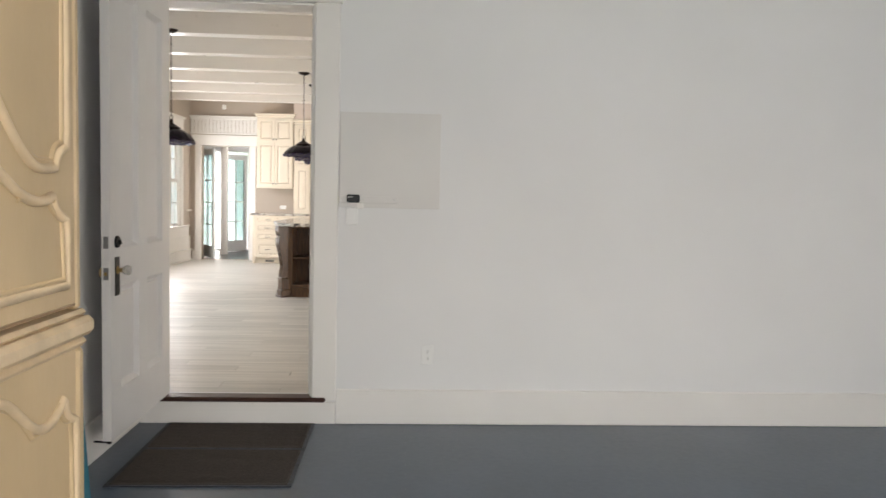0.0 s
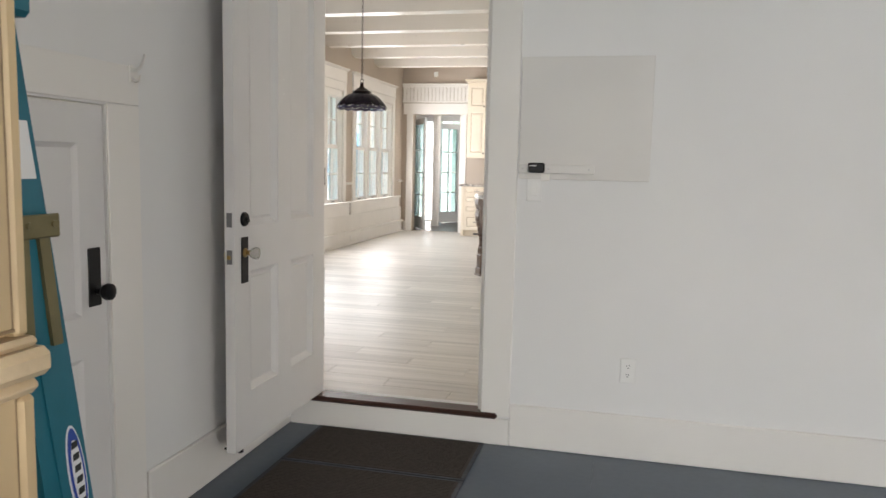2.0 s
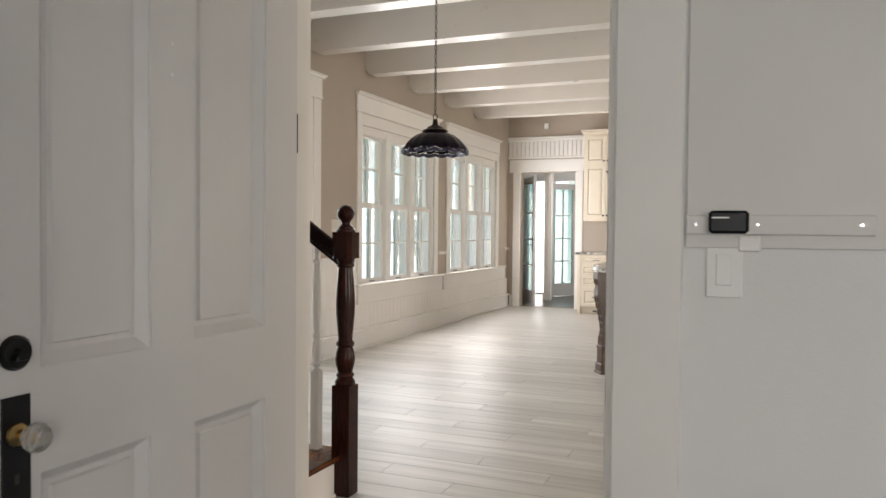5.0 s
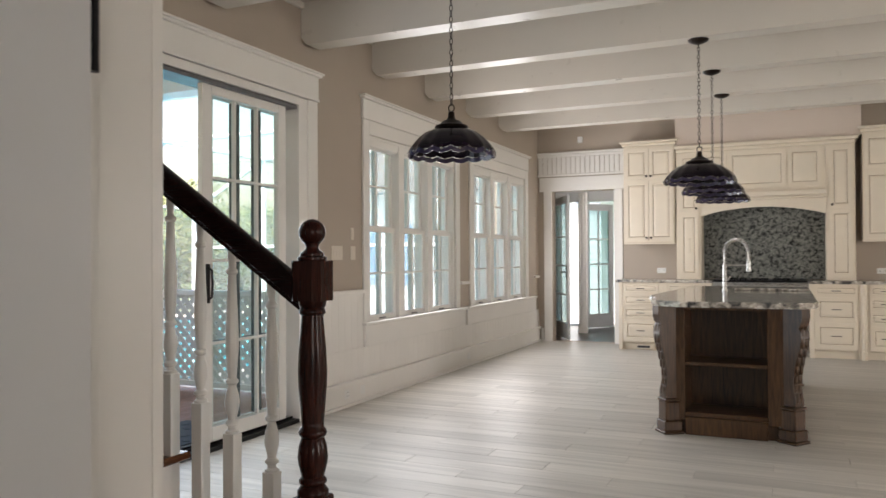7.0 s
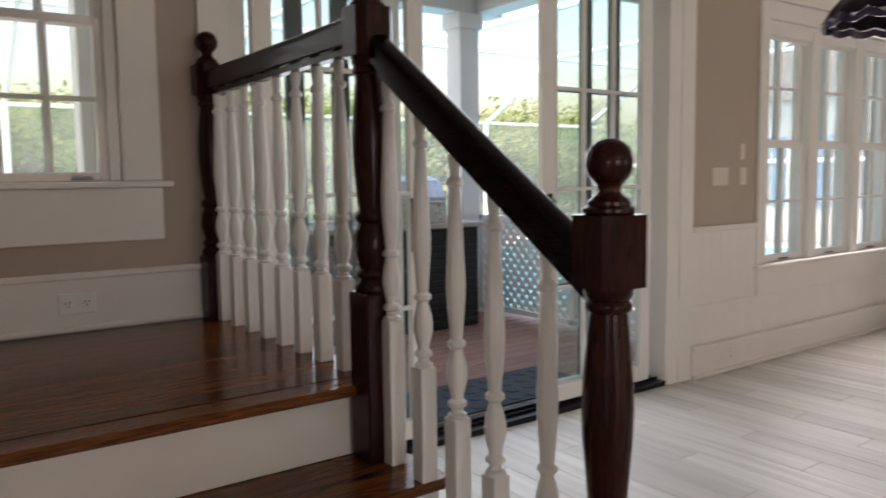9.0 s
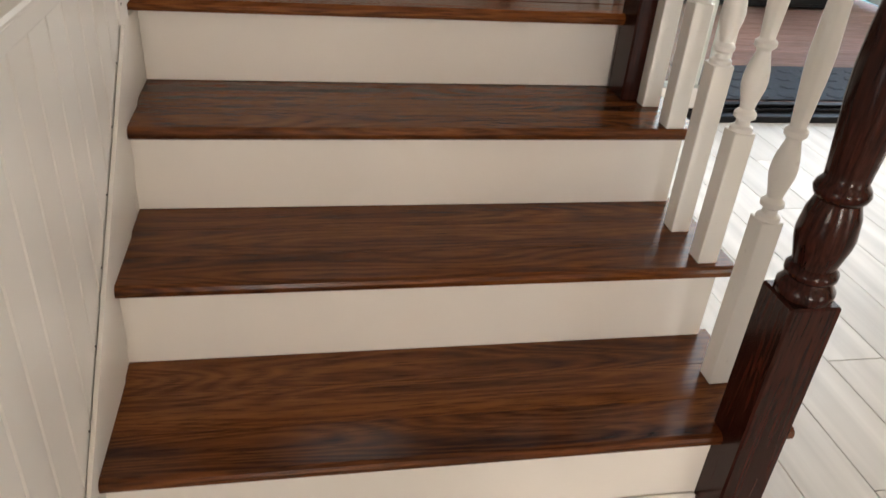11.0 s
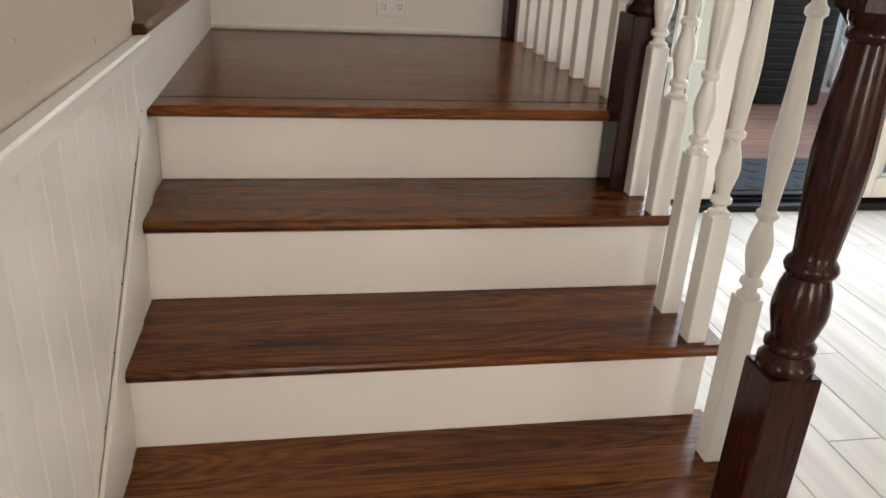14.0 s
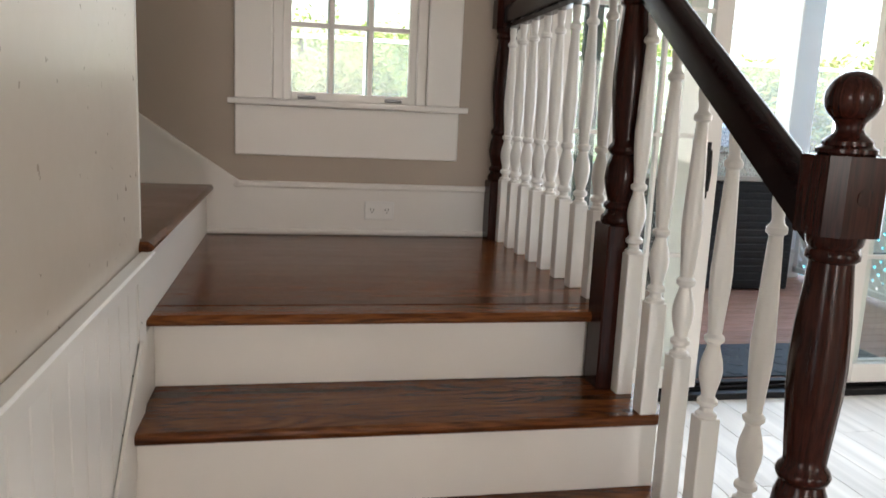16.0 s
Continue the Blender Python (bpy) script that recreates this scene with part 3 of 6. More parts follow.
# white strip between the two windows
setting("trim_window_apron_panel", boxes([(XW, 10.60, 0.46, XW + 0.034, 12.80, 0.64), (XW, 12.86, 0.46, XW + 0.034, 15.40, 0.64)], 0.004), M_TRIM, "white flat apron under the windows", "window apron")
setting("trim_window_sill", boxes([(XW - 0.02, 10.58, 0.64, XW + 0.055, 12.82, 0.668), (XW - 0.02, 12.86, 0.64, XW + 0.055, 15.42, 0.668)], 0.006), M_TRIM, "white window stool", "window sill")


def casing(name, y0, y1, z0, z1, w=0.10, head=0.19, crown=True, left=True, right=True):
    rows = []
    if left:
        rows.append((XW, y0 - w, z0, XW + 0.022, y0, z1))
    if right:
        rows.append((XW, y1, z0, XW + 0.022, y1 + w, z1))
    a, b = (y0 - w if left else y0), (y1 + w if right else y1)
    rows.append((XW, a - 0.01, z1, XW + 0.026, b + 0.01, z1 + head))
    rows.append((XW, a - 0.015, z1, XW + 0.034, b + 0.015, z1 + 0.018))
    if crown:
        rows.append((XW, a - 0.03, z1 + head, XW + 0.05, b + 0.03, z1 + head + 0.018))
        rows.append((XW, a - 0.04, z1 + head + 0.018, XW + 0.065, b + 0.04, z1 + head + 0.034))
    return setting(name, boxes(rows, 0.004), M_TRIM, "white flat casing with crown", "window casing")


casing("trim_casing_near_window", W1[0], W1[1], 0.668, 2.42, 0.10, 0.175, right=True)
casing("trim_casing_far_window", W2[0], W2[1], 0.668, 2.42, 0.12, 0.175)
setting("trim_casing_fill", boxes([(XW, W1[0], 2.30, XW + 0.02, W1[1], 2.42), (XW, W2[0], 2.30, XW + 0.02, W2[1], 2.42)], 0.003), M_TRIM, "white head casing", "window casing")
casing("trim_casing_sliding_door", SD[0], SD[1] + 0.10, 0.0, SD[2] + 0.06, 0.125, 0.19)
setting("trim_sliding_fill", boxes([(XW - 0.05, SD[0], SD[2], XW + 0.012, SD[1], SD[2] + 0.06), (XW - 0.16, SD[1] - 0.01, 0.0, XW + 0.012, SD[1] + 0.10, SD[2] + 0.06)], 0.003), M_TRIM, "white sliding door frame and track cover", "door frame")


# windows
def pane_part(y0, y1, z0, z1, x, parent, muntins=(1, 1), fr=0.045, depth=0.035, name="sash", glassy=True, paint=None, bar=0.009, outer=True):
    rows = [(x, y0, z0, x + depth, y0 + fr, z1), (x, y1 - fr, z0, x + depth, y1, z1), (x, y0 + fr, z0, x + depth, y1 - fr, z0 + fr * 1.1), (x, y0 + fr, z1 - fr, x + depth, y1 - fr, z1)]
    a, b, c, d = y0 + fr, y1 - fr, z0 + fr * 1.1, z1 - fr
    frame_rows, rows = rows, []
    for i in range(muntins[0]):
        u = a + (b - a) * (i + 1) / (muntins[0] + 1)
        rows.append((x + 0.006, u - bar, c, x + depth - 0.004, u + bar, d))
    for i in range(muntins[1]):
        v = c + (d - c) * (i + 1) / (muntins[1] + 1)
        rows.append((x + 0.007, a, v - 0.009, x + depth - 0.005, b, v + 0.009))
    s = part(name, boxes(frame_rows + ([] if paint else rows), 0.003), M_TRIM, parent)
    if paint:
        part("glazing_bars", boxes(rows, 0.003), paint, s, "dark teal glazing bars")
    if glassy:
        g = part("pane", boxes([(x + 0.014, a, c, x + 0.018, b, d)]), M_GLASS, s)
        g.visible_shadow = False
    if outer:
        rows = [(x - 0.022, a + (b - a) * (i + 1) / (muntins[0] + 1) - 0.014, c, x - 0.002, a + (b - a) * (i + 1) / (muntins[0] + 1) + 0.014, d) for i in range(muntins[0])]
        part("outer_muntins", boxes(rows, 0.003), M_PALEBAR, s, "pale grey outer glazing bars")
    return s


for wi, (w0, w1) in enumerate((W1, W2)):
    win = thing(f"window_{wi + 1}", (XW, (w0 + w1) / 2, WZ[0]), "three white double hung sash windows with muntins", "window", kind="structure")
    pitch = (w1 - w0) / 3
    fr = [(XW - 0.15, w0, WZ[0], XW - 0.002, w0 + 0.03, WZ[1]), (XW - 0.15, w1 - 0.03, WZ[0], XW - 0.002, w1, WZ[1]), (XW - 0.15, w0 + 0.03, WZ[1] - 0.03, XW - 0.002, w1 - 0.03, WZ[1])]
    for k in (1, 2):
        fr.append((XW - 0.15, w0 + k * pitch - 0.055, WZ[0], XW + 0.004, w0 + k * pitch + 0.055, WZ[1] - 0.03))
    part("window_frame", boxes(fr, 0.004), M_TRIM, win)
    for k in range(3):
        a = w0 + k * pitch + (0.03 if k == 0 else 0.055)
        b = w0 + (k + 1) * pitch - (0.03 if k == 2 else 0.055)
        pane_part(a, b, WZ[0], 1.50, XW - 0.07, win, (1, 1), name="lower_sash")
        pane_part(a, b, 1.465, WZ[1] - 0.03, XW - 0.11, win, (1, 1), name="upper_sash")
        part("sash_lift", one(XW - 0.035, (a + b) / 2 - 0.05, WZ[0] + 0.012, XW - 0.015, (a + b) / 2 + 0.05, WZ[0] + 0.024), M_ZINC, win)

for w0, w1 in (W1, W2):
    rb = thing("roller_blind", (XW, (w0 + w1) / 2, WZ[1] - 0.10), "white roller blind cassette rolled up under the window head", "roller blind", "roller blinds")
    prof = [(XW - 0.062, 2.205), (XW - 0.024, 2.200), (XW - 0.008, 2.215), (XW - 0.003, 2.250), (XW - 0.008, 2.292), (XW - 0.062, 2.292)]
    smooth(part("cassette", prism(prof, "y", w0 + 0.032, w1 - 0.032), M_TRIM, rb), 35)
    part("bottom_rail", one(XW - 0.052, w0 + 0.04, 2.180, XW - 0.040, w1 - 0.04, 2.203, 0.004), M_PLASTIC, rb)

# landing window
lw = thing("window_3", (XW, 6.31, LWIN[2]), "small white double hung sash window over the landing", "window", kind="structure")
part("window_frame", boxes([(XW - 0.16, LWIN[0], LWIN[2], XW - 0.002, LWIN[0] + 0.04, LWIN[3]), (XW - 0.16, LWIN[1] - 0.04, LWIN[2], XW - 0.002, LWIN[1], LWIN[3]), (XW - 0.16, LWIN[0] + 0.04, LWIN[3] - 0.04, XW - 0.002, LWIN[1] - 0.04, LWIN[3])], 0.004), M_TRIM, lw)
pane_part(LWIN[0] + 0.04, LWIN[1] - 0.04, LWIN[2], 1.86, XW - 0.06, lw, (2, 1), 0.03, name="lower_sash")
pane_part(LWIN[0] + 0.04, LWIN[1] - 0.04, 1.83, LWIN[3] - 0.04, XW - 0.10, lw, (2, 1), 0.03, name="upper_sash")
for y in (6.14, 6.48):
    part("sash_lift", one(XW - 0.022, y - 0.035, 1.292, XW - 0.006, y + 0.035, 1.304), M_ZINC, lw)
setting("trim_landing_window", boxes([(XW, 5.87, 1.285, XW + 0.022, LWIN[0], 2.45), (XW, LWIN[1], 1.285, XW + 0.022, 6.745, 2.45), (XW, 5.86, 2.45, XW + 0.026, 6.755, 2.62), (XW - 0.01, 5.845, 1.262, XW + 0.05, 6.775, 1.285), (XW, 5.87, 1.07, XW + 0.016, 6.745, 1.262)], 0.004), M_TRIM, "white landing window casing, stool and deep apron", "window casing")

# sliding door panels
sd = thing("sliding_door", (XW - 0.1, 8.3, 0.0), "white sliding glass door standing open, with muntin bars", "sliding door", kind="structure")


def slide_panel(y0, y1, x, name, handle=None, paint=None):
    p = pane_part(y0, y1, 0.05, SD[2] - 0.005, x, sd, (2, 3), 0.085, 0.04, name, paint=paint, bar=0.040 if paint else 0.009, outer=False)
    if handle:
        yh = handle
        part("pull_handle", tube([(x + 0.04, yh, 0.96), (x + 0.075, yh, 0.98), (x + 0.082, yh, 1.06), (x + 0.075, yh, 1.15), (x + 0.04, yh, 1.17)], 0.008), M_BLACK, p, "black bow handle")
        part("handle_plate", one(x + 0.039, yh - 0.02, 0.94, x + 0.046, yh + 0.02, 1.19, 0.003), M_BLACK, p)
    return p


slide_panel(8.70, 9.57, XW - 0.075, "fixed_panel", 8.745)
slide_panel(8.78, 9.64, XW - 0.135, "sliding_panel", paint=M_TEAL)
slide_panel(7.13, 7.95, XW - 0.075, "left_panel", 7.885)
slide_panel(7.04, 7.86, XW - 0.135, "left_rear_panel", paint=M_TEAL)
part("track", boxes([(XW - 0.19, SD[0], 0.0, XW + 0.01, SD[1], 0.03), (XW - 0.06, SD[0], 0.03, XW - 0.052, SD[1], 0.045), (XW - 0.115, SD[0], 0.03, XW - 0.107, SD[1], 0.045)], 0.003), M_BLACK, sd, "dark metal sill track")
part("head_track", boxes([(XW - 0.19, SD[0], SD[2] - 0.03, XW - 0.005, SD[1], SD[2] - 0.002)], 0.003), M_ZINC, sd)

# great room floor base under the tiles
floor_gr = setting("floor_great_room", boxes([(XW - 0.2, YA + 0.08, -0.3, 6.1, YF + 0.2, -0.006)]), M_GROUT, "pale wood look porcelain plank tile floor", "floor")

# ---- staircase ----
def nosed(x0, y0, z0, x1, y1, z1):
    """A board with a rounded front edge at x1 and square back."""
    return prism([(x0, z0), (x1 - 0.009, z0), (x1 - 0.002, z0 + 0.005), (x1, z0 + 0.012), (x1, z1 - 0.011), (x1 - 0.003, z1 - 0.004), (x1 - 0.010, z1), (x0 + 0.0008, z1), (x0, z1 - 0.0008)], "y", y0, y1)


R, YS0, YS1 = 0.19, YB, 6.955
NX = [-1.928, -2.203, -2.475, -2.715]      # nosing fronts
RX = [-1.955, -2.228, -2.497, -2.760]      # riser faces
stair = thing("staircase", (-2.4, 6.3, 0.0), "oak stained treads with white risers and a turned landing", "staircase")
for i in range(3):
    z = R * (i + 1)
    xa, xb = RX[i + 1] - 0.02, NX[i]
    part("tread", nosed(xb - 0.105, YS0 + 0.004, z - 0.027, xb, YS1 + (0.028 if i else 0.055), z), M_TREAD, stair)
    part("tread_board", one(xb - 0.205, YS0 + 0.004, z - 0.027, xb - 0.1052, YS1 + 0.028, z - 0.0002, 0.0008), M_TREAD, stair)
    part("tread_board", one(xa, YS0 + 0.004, z - 0.027, xb - 0.2052, YS1 + 0.028, z - 0.0001, 0.0008), M_TREAD, stair)
    part("riser", one(RX[i], YS0 + 0.004, R * i + (0.0 if i == 0 else 0.001), RX[i] - 0.02, YS1, z - 0.028, 0.001), M_TRIM, stair)
    part("stringer_face", one(RX[i] - 0.021, YS1 - 0.02, 0.0, RX[i + 1] - 0.001, YS1, z - 0.028, 0.001), M_TRIM, stair)
part("riser", one(RX[3], YS0 + 0.004, 0.571, RX[3] - 0.02, YS1 - 0.03, 0.732, 0.001), M_TRIM, stair)
part("shoe_moulding", one(RX[0] + 0.014, YS0 + 0.004, 0.0, RX[0], 6.86, 0.016, 0.005), M_TRIM, stair)
part("landing_side", one(RX[3] - 0.02, YS1 - 0.02, 0.0, XW + 0.002, YS1, 0.73, 0.001), M_TRIM, stair)
xb, first = NX[3], True
for w in [0.10] + [0.083] * 14:
    x1 = max(XW + 0.001, xb - w)
    if xb - x1 > 0.012:
        part("landing_board", one(xb - 0.0001, YS0 - 0.02, 0.733, x1 + 0.0001, YS1 + 0.02, 0.76, 0.009 if first else 0.0007), M_TREAD, stair)
    xb, first = x1, False
part("corner_panel", one(-2.636, YS0 - 0.012, 0.0, -2.80, YS0 + 0.003, 0.732, 0.001), M_TRIM, stair)
# upper flight, turning away behind the stair wall
for i in range(6):
    z, y = 0.95 + R * i, YB + 0.03 - 0.27 * i
    part("upper_tread", one(XW + 0.002, y - 0.29, z - 0.027, -2.64 if i else -2.625, y, z, 0.010), M_TREAD, stair)
    part("upper_riser", one(XW + 0.002, y - 0.045, z - R, -2.645, y - 0.026, z - 0.028, 0.001), M_TRIM, stair)
setting("trim_stair_skirt", prism([(-1.90, 0.03), (-1.90, 0.235), (-2.56, 0.72), (-2.56, 0.92), (-2.635, 0.92), (-2.635, 0.60), (-1.99, 0.03)], "y", YB, YB + 0.010), M_TRIM, "white skirt board along the stair wall", "skirt board")
setting("trim_stair_skirt_cap", prism([(-1.87, 0.18), (-1.87, 0.22), (-2.56, 0.747), (-2.56, 0.707)], "y", YB + 0.010, YB + 0.017), M_TRIM, "white cap moulding on the skirt board", "skirt board")
for k in range(7):
    u = 0.09 + 0.13 * k
    part("nail", lathe([(.0022, 0.0102), (.0022, .0112)], (-1.87 - u * 0.82, YB, 0.235 + u * 0.627), 6, "y"), M_SLOT, stair)
wainscot(wall_door, "y", YB, 0.007, [(-2.635, DX0 - 0.16)], 0.0, 0.881, 0.085, 0.0016)
setting("trim_stair_chair_rail", boxes([(-2.645, YB, 0.881, DX0 - 0.165, YB + 0.02, 0.916), (-2.65, YB, 0.916, DX0 - 0.165, YB + 0.032, 0.928)], 0.004), M_TRIM, "white chair rail", "chair rail")
setting("trim_wall_end", one(-2.652, YB - 0.2, 0.953, -2.64, YB + 0.002, ZC, 0.003), M_TRIM, "white corner bead at the wall's end", "corner trim")
# landing wainscot under the window
setting("trim_landing_panel", boxes([(XW, 5.80, 0.76, XW + 0.008, 6.94, 0.95)]), M_TRIM, "white low panelling on the landing", "wainscot")
setting("trim_landing_rail", boxes([(XW, 5.865, 0.945, XW + 0.024, 6.94, 0.97), (XW, 5.74, 0.76, XW + 0.02, 6.94, 0.782)], 0.006), M_TRIM, "white rail and shoe moulding on the landing", "chair rail")
setting("trim_landing_slope", prism([(5.885, 0.945), (5.885, 0.97), (4.3, 2.03), (4.3, 2.00)], "x", XW, XW + 0.024), M_TRIM, "white sloping rail of the upper flight", "chair rail")
setting("trim_landing_slope_panel", prism([(5.80, 0.76), (5.88, 0.95), (4.3, 2.005), (4.3, 0.76)], "x", XW, XW + 0.007), M_TRIM, "white sloping panelling", "wainscot")

BALY = 6.922


def turned(length, k=1.0):
    """Profile of a baluster's turned shaft."""
    rows = [(.0215, 0), (.0215, .012), (.014, .02), (.013, .035), (.021, .045), (.021, .058), (.0135, .072), (.0145, .085), (.0225, .14), (.0235, .165), (.021, .2), (.0135, .245), (.013, .256), (.020, .268), (.020, .282), (.0135, .292), (.0145, .31), (.0205, .44), (.0215, .50), (.019, .60), (.0145, .78), (.0125, .835), (.0125, .842), (.0185, .85), (.0185, .866), (.0115, .88), (.0105, .895), (.0135, .93), (.0135, 1.0)]
    return [(r * k, z * length) for r, z in rows]


def baluster(x, y, z0, zs, zt, group):
    b = thing("baluster", (x, y, z0), "white turned stair baluster with a square base", "baluster", group)
    part("square_base", boxes([(x - 0.0215, y - 0.0215, z0, x + 0.0215, y + 0.0215, zs)], 0.002), M_BALUSTER, b)
    bm, rings, n = bmesh.new(), [], 24
    for r, z in turned(zt - zs):
        cut = 0.0016 if 0.30 < z / (zt - zs) < 0.80 else 0.0
        rings.append([bm.verts.new((x + (r - cut * (i % 3 == 0)) * math.cos(2 * math.pi * i / n), y + (r - cut * (i % 3 == 0)) * math.sin(2 * math.pi * i / n), zs + z)) for i in range(n)])
    for lower, upper in zip(rings, rings[1:]):
        for i in range(n):
            bm.faces.new((lower[i], lower[(i + 1) % n], upper[(i + 1) % n], upper[i]))
    smooth(part("turned_shaft", bm, M_BALUSTER, b), 38)


def rail_z(x):
    return 1.09 + (-2.00 - x) * 0.675


for x, zt in ((-2.09, 0.19), (-2.245, 0.38), (-2.375, 0.38), (-2.505, 0.57), (-2.64, 0.57)):
    top = rail_z(x) + 0.012
    baluster(x, BALY, zt, top - 0.60, top, "balusters of the lower flight")
for k in range(8):
    baluster(-2.885 - 0.1345 * k, BALY, 0.76, 1.01, 1.618, "balusters of the landing")


def newel(x, y, z0, zs, zb, zt, label):
    """A newel post: square foot to zs, turned shaft to zb, block to zt, ball above."""
    p = thing("newel_post", (x, y, z0), label, "newel post", "newel posts")
    part("square_foot", boxes([(x - 0.046, y - 0.046, z0, x + 0.046, y + 0.046, zs)], 0.004), M_NEWEL, p)
    L = zb - zs
    prof = [(.044, 0), (.047, .008), (.047, .03), (.040, .045), (.036, .06), (.042, .07), (.042, .085), (.034, .10), (.036, .115), (.044, .17), (.046, .20), (.042, .26), (.034, .30), (.040, .31), (.043, .325), (.040, .34), (.033, .355), (.034, .38), (.043, .56), (.0445, .64), (.042, .74), (.034, .90), (.033, .925), (.040, .935), (.040, .952), (.036, .962), (.041, .975), (.043, 1.0)]
    bm = bmesh.new()
    n, rings = 32, []
    for r, z in prof:
        flute = 0.0020 if 0.37 < z < 0.9 else 0.0
        rings.append([bm.verts.new((x + (r - flute * (i % 2)) * math.cos(2 * math.pi * i / n), y + (r - flute * (i % 2)) * math.sin(2 * math.pi * i / n), zs + z * L)) for i in range(n)])
    for a, b in zip(rings, rings[1:]):
        for i in range(n):
            bm.faces.new((a[i], a[(i + 1) % n], b[(i + 1) % n], b[i]))
    smooth(part("turned_shaft", bm, M_NEWEL, p), 50)
    h, c = 0.052, 0.019
    part("block", prism([(x - h, y - h + c), (x - h + c, y - h), (x + h - c, y - h), (x + h, y - h + c), (x + h, y + h - c), (x + h - c, y + h), (x - h + c, y + h), (x - h, y + h - c)], "z", zb, zt), M_NEWEL, p)
    part("plug", lathe([(0.014, h - 0.0005), (0.014, h + 0.0015)], (x, y, (zb + zt) / 2), 14, "x"), M_NEWEL, p)
    smooth(part("neck", lathe([(.040, 0), (.044, .004), (.044, .010), (.036, .015), (.036, .021), (.031, .026), (.022, .033), (.019, .040), (.021, .048), (.026, .054)], (x, y, zt), 24), M_NEWEL, p))
    zc, rb = zt + 0.085, 0.0405
    smooth(part("ball", lathe([(max(0.002, rb * math.sin(a * math.pi / 14)), -rb * math.cos(a * math.pi / 14)) for a in range(15)], (x, y, zc), 28), M_NEWEL, p))
    return p


newel(-1.927, 6.907, 0.0, 0.512, 1.097, 1.217, "dark stained newel post with ball top at the stair foot")
newel(-2.700, 6.905, 0.57, 1.0, 1.575, 1.692, "dark stained newel post with ball top at the landing")
newel(-3.895, 6.915, 0.76, 1.0, 1.60, 1.707, "dark stained newel post against the window wall")


def handrail(name, a, b, label):
    """A moulded rail from a to b (middle of its underside)."""
    a, b = Vector(a), Vector(b)
    prof = [(-.027, 0), (.027, 0), (.031, .004), (.031, .050), (.029, .062), (.022, .072), (.010, .078), (-.010, .078), (-.022, .072), (-.029, .062), (-.031, .050), (-.031, .004)]
    bm = bmesh.new()
    ends = [[bm.verts.new(p + Vector((0, u * 0.93, 0.008 + v * 0.95))) for u, v in prof] for p in (a, b)]
    n = len(prof)
    for i in range(n):
        bm.faces.new((ends[0][i], ends[0][(i + 1) % n], ends[1][(i + 1) % n], ends[1][i]))
    bm.faces.new(ends[0])
    bm.faces.new(ends[1][::-1])
    bmesh.ops.recalc_face_normals(bm, faces=bm.faces)
    t = thing(name, tuple((a + b) / 2), label, "handrail", "handrails")
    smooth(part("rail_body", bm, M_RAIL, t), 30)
    bm = bmesh.new()
    ends = [[bm.verts.new(p + Vector((0, u, v))) for u, v in ((-.016, -.012), (.016, -.012), (.016, .004), (-.016, .004))] for p in (a, b)]
    for i in range(4):
        bm.faces.new((ends[0][i], ends[0][(i + 1) % 4], ends[1][(i + 1) % 4], ends[1][i]))
    bmesh.ops.recalc_face_normals(bm, faces=bm.faces)
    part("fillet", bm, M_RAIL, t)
    return t


handrail("handrail", (-1.965, BALY - 0.012, 1.078), (-2.652, BALY - 0.012, 1.545), "dark stained sloping oak handrail")
handrail("handrail", (-2.75, BALY - 0.012, 1.607), (-3.845, BALY - 0.008, 1.607), "dark stained level oak handrail of the landing")

# ---- the open door ----
LX0, LX1, LY0, LY1, LZ0, LZ1 = -1.367, -1.325, 4.685, 5.603, 0.052, 2.375
door = thing("door_1", (-1.346, 5.603, LZ0), "white painted four panel door standing open", "door", kind="structure")
cols, rws = ((4.815, 5.075), (5.205, 5.465)), ((0.285, 0.80), (0.985, 2.235))
stiles = [(LX0, LY0, LZ0, LX1, cols[0][0], LZ1), (LX0, cols[0][1], LZ0, LX1, cols[1][0], LZ1), (LX0, cols[1][1], LZ0, LX1, LY1, LZ1)]
for c0, c1 in cols:
    stiles += [(LX0, c0, LZ0, LX1, c1, rws[0][0]), (LX0, c0, rws[0][1], LX1, c1, rws[1][0]), (LX0, c0, rws[1][1], LX1, c1, LZ1)]
part("door_leaf", boxes(stiles, 0.0), M_DOORWHITE, door)
for c0, c1 in cols:
    for r0, r1 in rws:
        bm = bmesh.new()
        for sgn, xa in ((1, LX1), (-1, LX0)):
            loops = []
            deep = 1.0 if sgn > 0 else 0.5
            for d, i in zip([deep * q for q in (0.0, 0.005, 0.006, 0.024, 0.025, 0.025, 0.017)], (0.0, 0.0006, 0.003, 0.022, 0.025, 0.034, 0.038)):
                loops.append([bm.verts.new((xa - sgn * d, y, z)) for y, z in ((c0 + i, r0 + i), (c1 - i, r0 + i), (c1 - i, r1 - i), (c0 + i, r1 - i))])
            for a, b in zip(loops, loops[1:]):
                for k in range(4):
                    bm.faces.new((a[k], a[(k + 1) % 4], b[(k + 1) % 4], b[k]))
            bm.faces.new(loops[-1])
        bmesh.ops.recalc_face_normals(bm, faces=bm.faces)
        part("panel", bm, M_DOORWHITE, door)
part("lock_plate", one(LX1, 4.737, 0.755, LX1 + 0.005, 4.793, 0.945, 0.002), M_BLACK, door, "black lock plate")
kn = part("door_knob", lathe([(.010, .024), (.017, .028), (.0245, .040), (.026, .050), (.022, .059), (.011, .063)], (LX1 + 0.005, 4.765, 0.880), 12, "x"), M_CRYSTAL, door, "faceted clear glass knob")
